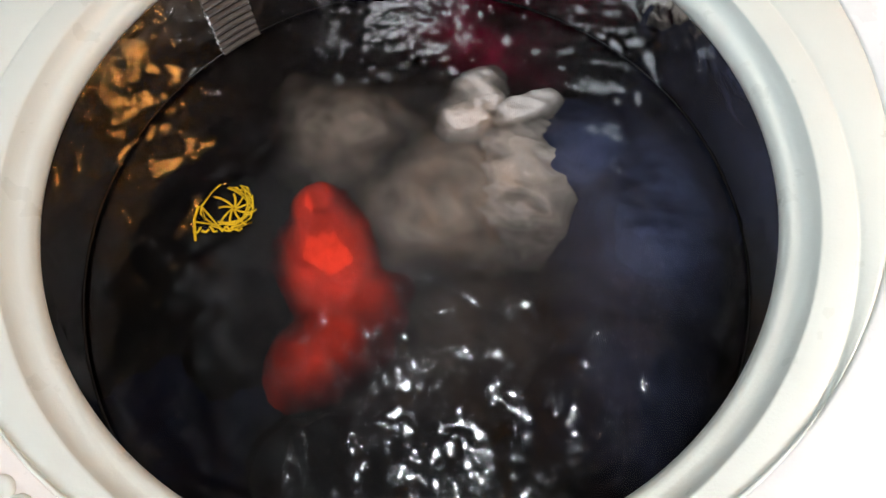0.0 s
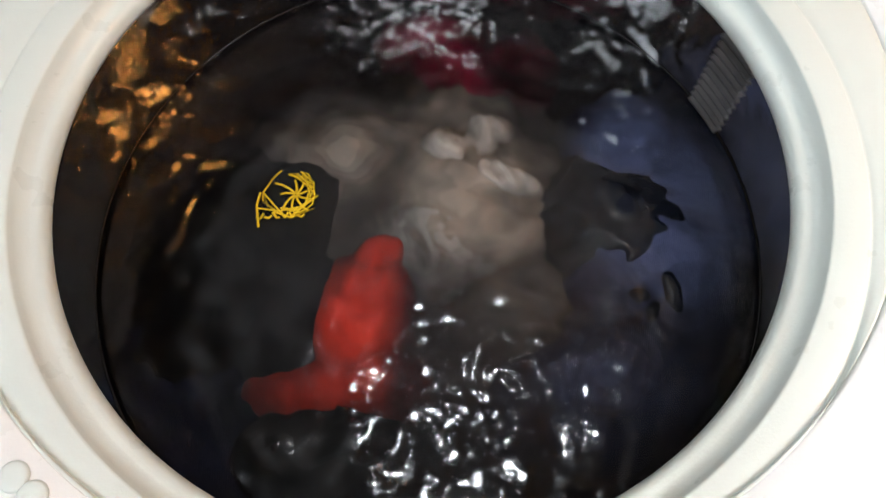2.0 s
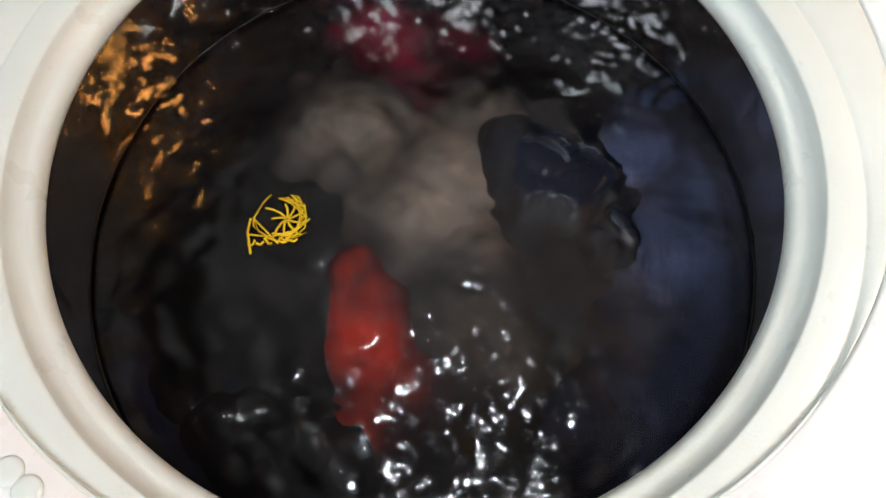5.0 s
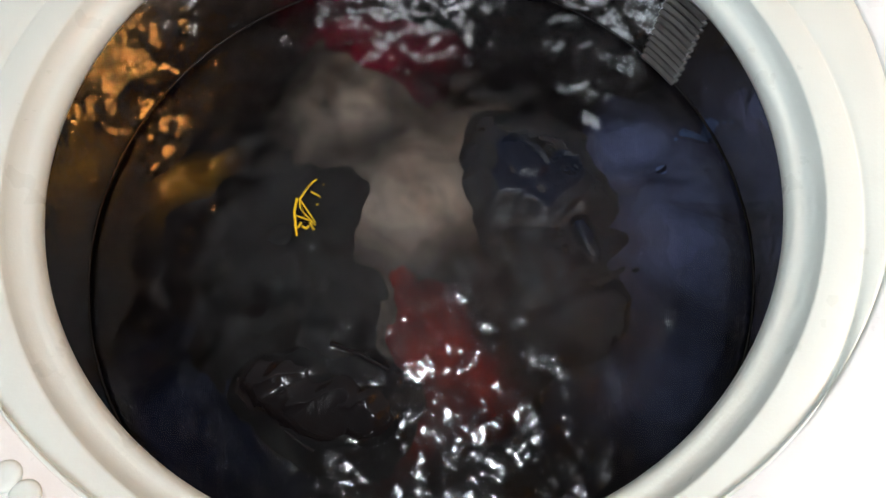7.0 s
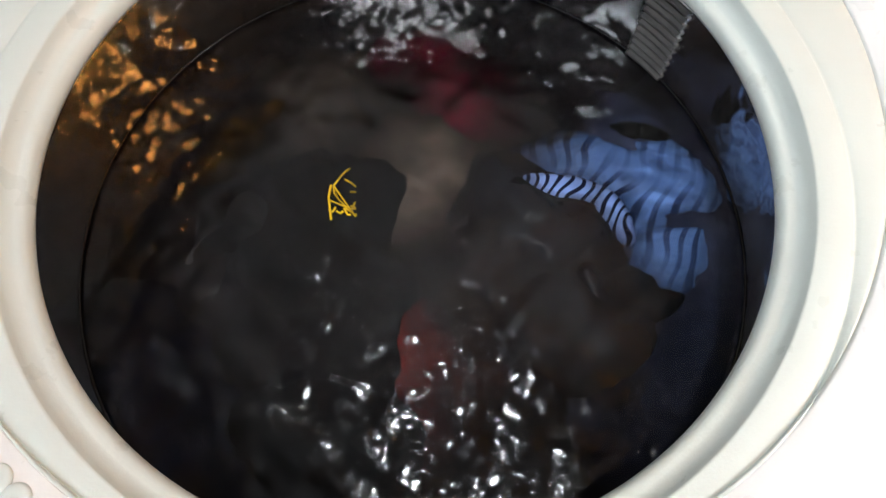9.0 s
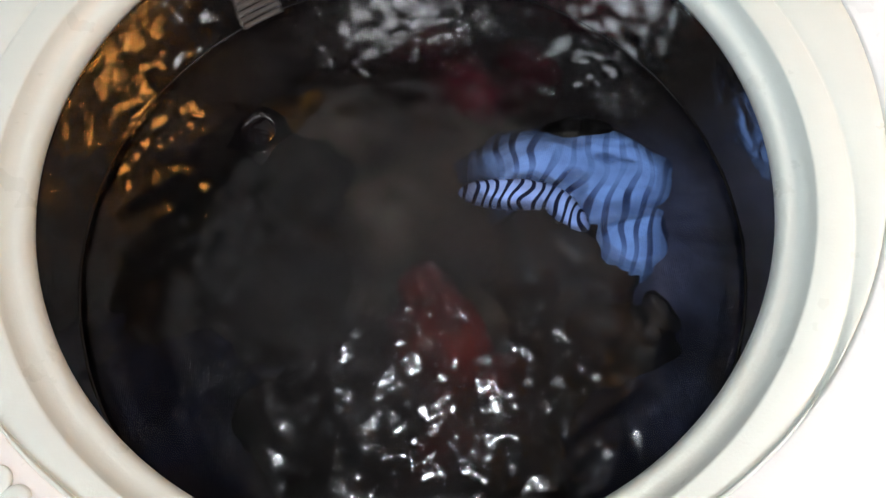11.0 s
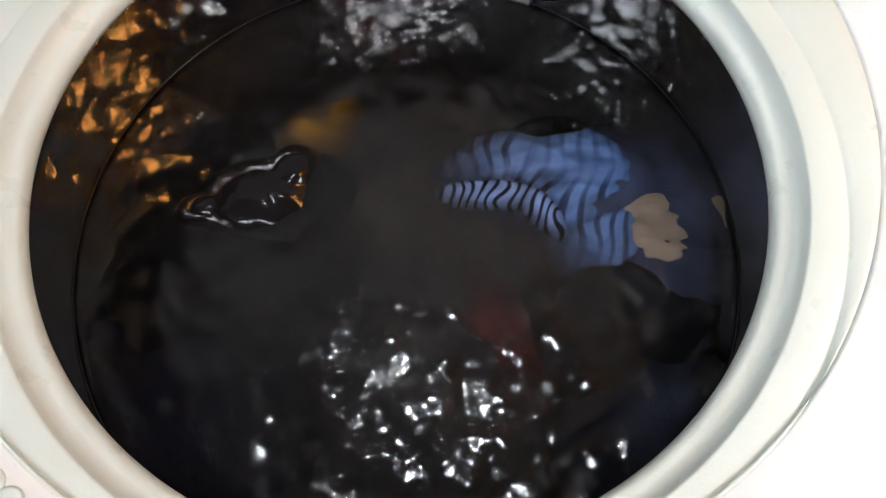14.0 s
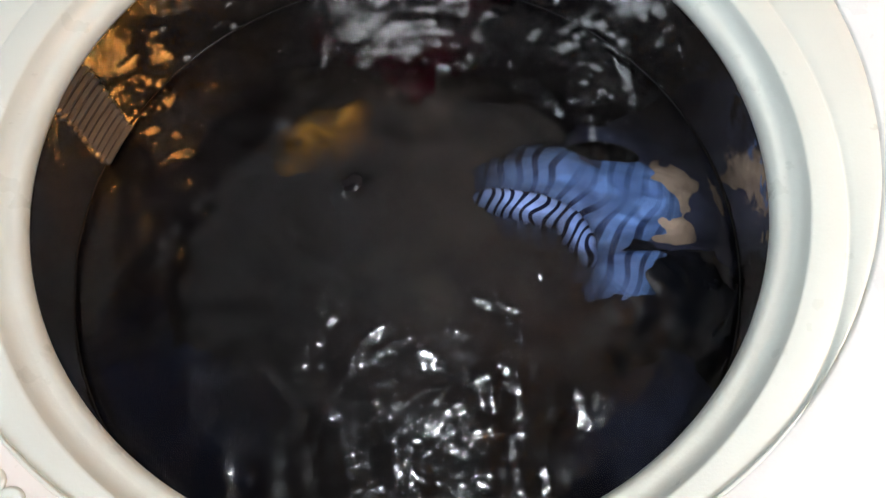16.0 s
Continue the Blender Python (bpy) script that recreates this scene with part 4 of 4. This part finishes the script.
    walk(clothes["shirt"], [
        (0, pose(-0.1508, 0.0011, -0.1086, 0, 0, 0)), (0.5, pose(-0.1575, 0.0125, -0.1086, 0, 0, -5)), (1, pose(-0.1343, 0.0422, -0.1086, 0, 0, -10)),
        (1.5, pose(-0.1137, 0.0389, -0.1086, 0, 0, -10)), (2, pose(-0.1156, 0.0016, -0.1086, 0, 0, 0)), (2.5, pose(-0.1226, -0.0161, -0.1086, 0, 0, 5)),
        (3, pose(-0.138, -0.0125, -0.1086, 0, 0, 0)), (3.5, pose(-0.119, 0.0079, -0.1086, 0, 0, -3)), (4, pose(-0.1029, 0.02, -0.1086, 0, 0, -5)),
        (4.5, pose(-0.0948, -0.0061, -0.1086, 0, 0, 0)), (5.1, pose(-0.1172, -0.0224, -0.1086, 0, 0, 3)), (5.8, pose(-0.1038, 0.0023, -0.1086, 0, 0, 0)),
        (6, pose(-0.0915, 0.0028, -0.1086, 0, 0, -5)), (6.5, pose(-0.0913, 0.0044, -0.1086, 0, 0, 0)), (7, pose(-0.087, -0.0092, -0.1086, 0, 0, 5)),
        (7.5, pose(-0.0905, -0.0002, -0.1086, 0, 0, 5)), (8, pose(-0.0898, 0.0018, -0.1086, 0, 0, 5)), (8.5, pose(-0.0656, 0.0083, -0.1086, 0, 0, 0)),
        (9, pose(-0.0617, 0.0007, -0.1086, 0, 0, 0)), (9.6, pose(-0.0803, 0.0005, -0.109, 0, 0, 3)), (10.2, pose(-0.1025, -0.0018, -0.1094, 0, 0, 0)),
        (10.8, pose(-0.1106, 0.0196, -0.1096, 0, 0, -8)), (11.3, pose(-0.1191, 0.0332, -0.11, 0, 0, -10)), (12, pose(-0.1125, 0.0078, -0.11, 0, 0, -5)),
        (12.5, pose(-0.1073, -0.0013, -0.1094, 0, 0, 0)), (13.2, pose(-0.1024, -0.0023, -0.11, 0, 0, 0)), (14, pose(-0.1106, 0.0159, -0.11, 0, 0, -10)),
        (14.5, pose(-0.1184, 0.0021, -0.1094, 0, 0, 0)), (15, pose(-0.1101, -0.009, -0.11, 0, 0, 5)), (16, pose(-0.0959, -0.0037, -0.113, 0, 0, 0)),
    ])
    walk(clothes["deep"], [
        (0, pose(-0.1709, -0.088, -0.115, 0, 0, 0)), (1, pose(-0.157, -0.0957, -0.115, 0, 0, 0)), (2, pose(-0.1687, -0.1093, -0.115, 0, 0, 0)),
        (3, pose(-0.1601, -0.102, -0.115, 0, 0, 0)), (6, pose(-0.1462, -0.094, -0.114, 0, 0, 0)), (7, pose(-0.1399, -0.1118, -0.113, 0, 0, 0)),
        (8, pose(-0.1565, -0.1019, -0.115, 0, 0, 0)), (9, pose(-0.1679, -0.0951, -0.114, 0, 0, 0)), (12, pose(-0.1568, -0.0942, -0.115, 0, 0, 0)),
        (14, pose(-0.1509, -0.0941, -0.115, 0, 0, 0)), (16, pose(-0.1513, -0.0938, -0.115, 0, 0, 0)),
    ])
    walk(clothes["sock"], [
        (0, pose(-0.167, -0.0186, -0.141, 0, 0, 0)), (1.9, pose(-0.1243, -0.0108, -0.128, 10, -20, 0)), (2.4, pose(-0.1166, -0.0237, -0.128, 10, -20, 0)),
        (3, pose(-0.1444, -0.0551, -0.128, 0, -20, 0)), (5, pose(-0.1367, -0.0486, -0.132, 0, -10, 0)), (6, pose(-0.1285, -0.0368, -0.126, 10, -15, 0)),
        (7, pose(-0.1117, -0.0257, -0.122, 15, -15, 20)), (7.5, pose(-0.0875, -0.0392, -0.12, 15, -15, 30)), (8, pose(-0.1192, -0.0165, -0.118, 10, -8, 20)),
        (9, pose(-0.1231, -0.0078, -0.113, 8, -8, 30)), (10, pose(-0.1257, 0.0278, -0.114, 8, -8, 20)), (11.3, pose(-0.1223, 0.0693, -0.115, 12, -12, 20)),
        (11.5, pose(-0.1177, 0.072, -0.116, 12, -12, 20)), (12, pose(-0.1305, 0.0376, -0.116, 12, -10, 10)), (12.5, pose(-0.1265, 0.0091, -0.112, 5, -5, 10)),
        (12.8, pose(-0.118, -0.002, -0.1, 0, 0, 10)), (13.2, pose(-0.105, 0.009, -0.099, 0, 0, 0)), (13.6, pose(-0.1, 0.03, -0.099, 0, 0, -5)), (14, pose(-0.1024, 0.0383, -0.099, 0, 0, 0)),
        (14.4, pose(-0.112, 0.0309, -0.112, 5, 0, 0)), (15, pose(-0.0927, 0.0072, -0.121, 15, -15, 0)), (15.5, pose(-0.0779, 0.0174, -0.122, 20, -15, 0)),
        (16, pose(-0.0636, 0.0189, -0.123, 22, -15, 0)),
    ])
    walk(clothes["leg"], [
        (0, pose(0.02, -0.05, -0.022, 0, 0, 20)), (3.5, pose(0.02, -0.05, -0.018, 0, 0, 10)), (5.8, pose(0.015, -0.055, -0.006, 0, 0, 0)), (7, pose(0.03, -0.06, -0.002, 0, 0, 0)),
        (8, pose(0.045, -0.055, -0.001, 0, 0, 8)), (9, pose(0.04, -0.05, -0.001, 0, 0, 0)), (12, pose(0.0, -0.04, -0.004, 0, 0, 15)), (16, pose(-0.02, -0.03, -0.006, 0, 0, 20)),
    ])
    walk(clothes["bulge"], [
        (0, pose(-0.0521, -0.138, -0.1145, 0, 0, 0)), (1, pose(-0.0662, -0.1404, -0.1155, 0, 0, 0)), (2, pose(-0.067, -0.1414, -0.1095, 0, 0, 0)),
        (2.5, pose(-0.0784, -0.133, -0.1105, 0, 0, 0)), (3, pose(-0.1057, -0.1256, -0.1105, 0, 0, 0)), (3.5, pose(-0.1107, -0.1133, -0.1105, 0, 0, 0)),
        (4.2, pose(-0.0734, -0.1359, -0.1115, 0, 0, 0)), (5, pose(-0.0979, -0.1269, -0.1095, 0, 0, 0)), (6, pose(-0.0677, -0.1296, -0.1075, 0, 0, 0)),
        (6.5, pose(-0.1048, -0.1, -0.1065, 0, 0, 0)), (7, pose(-0.0669, -0.1035, -0.1055, 0, 0, 0)), (7.5, pose(-0.0638, -0.132, -0.1075, 0, 0, 0)),
        (8, pose(-0.0222, -0.1461, -0.1085, 0, 0, 0)), (8.5, pose(-0.0388, -0.1383, -0.1105, 0, 0, 0)), (9, pose(-0.0631, -0.1218, -0.1095, 0, 0, 0)),
        (10.2, pose(-0.064, -0.1205, -0.1125, 0, 0, 0)), (11.3, pose(-0.0638, -0.1132, -0.1135, 0, 0, 0)), (12, pose(-0.0583, -0.0839, -0.1065, 0, 0, 0)),
        (12.5, pose(-0.0193, -0.0835, -0.1035, 0, 0, 0)), (12.8, pose(-0.0057, -0.0917, -0.1055, 0, 0, 0)), (13.2, pose(0.0023, -0.0884, -0.1065, 0, 0, 0)),
        (13.6, pose(-0.0069, -0.1004, -0.1085, 0, 0, 0)), (14, pose(-0.0117, -0.0818, -0.1105, 0, 0, 0)), (14.5, pose(-0.0191, -0.0657, -0.1075, 0, 0, 0)),
        (14.8, pose(-0.0017, -0.0771, -0.1065, 0, 0, 0)), (15.2, pose(-0.0132, -0.0965, -0.1105, 0, 0, 0)), (16, pose(0.0005, -0.1164, -0.1125, 0, 0, 0)),
    ])
    walk(clothes["print"], [
        (0, pose(0.022, 0.03, 0.001, 0, 0, 0)), (3.5, pose(0.022, 0.03, 0.001, 0, 0, 0)), (6, pose(0.022, 0.03, 0.001, 0, 0, 0)), (6.5, pose(0.022, 0.03, 0.001, 0, 24, 0)),
        (7, pose(0.022, 0.03, -0.004, 10, 34.8, 0)), (7.5, pose(0.022, 0.03, -0.002, 0, 31.2, 30)), (8, pose(0.022, 0.03, -0.001, 0, 12, 25)), (8.5, pose(0.022, 0.03, -0.002, 0, 28.8, 0)),
        (9, pose(0.022, 0.03, -0.002, 0, 32.4, 0)), (10, pose(0.022, 0.03, -0.006, 0, 75, 0)), (11.3, pose(0.022, 0.03, -0.024, 0, 80, 0)), (16, pose(0.022, 0.03, -0.024, 0, 80, 0)),
    ])


motions()
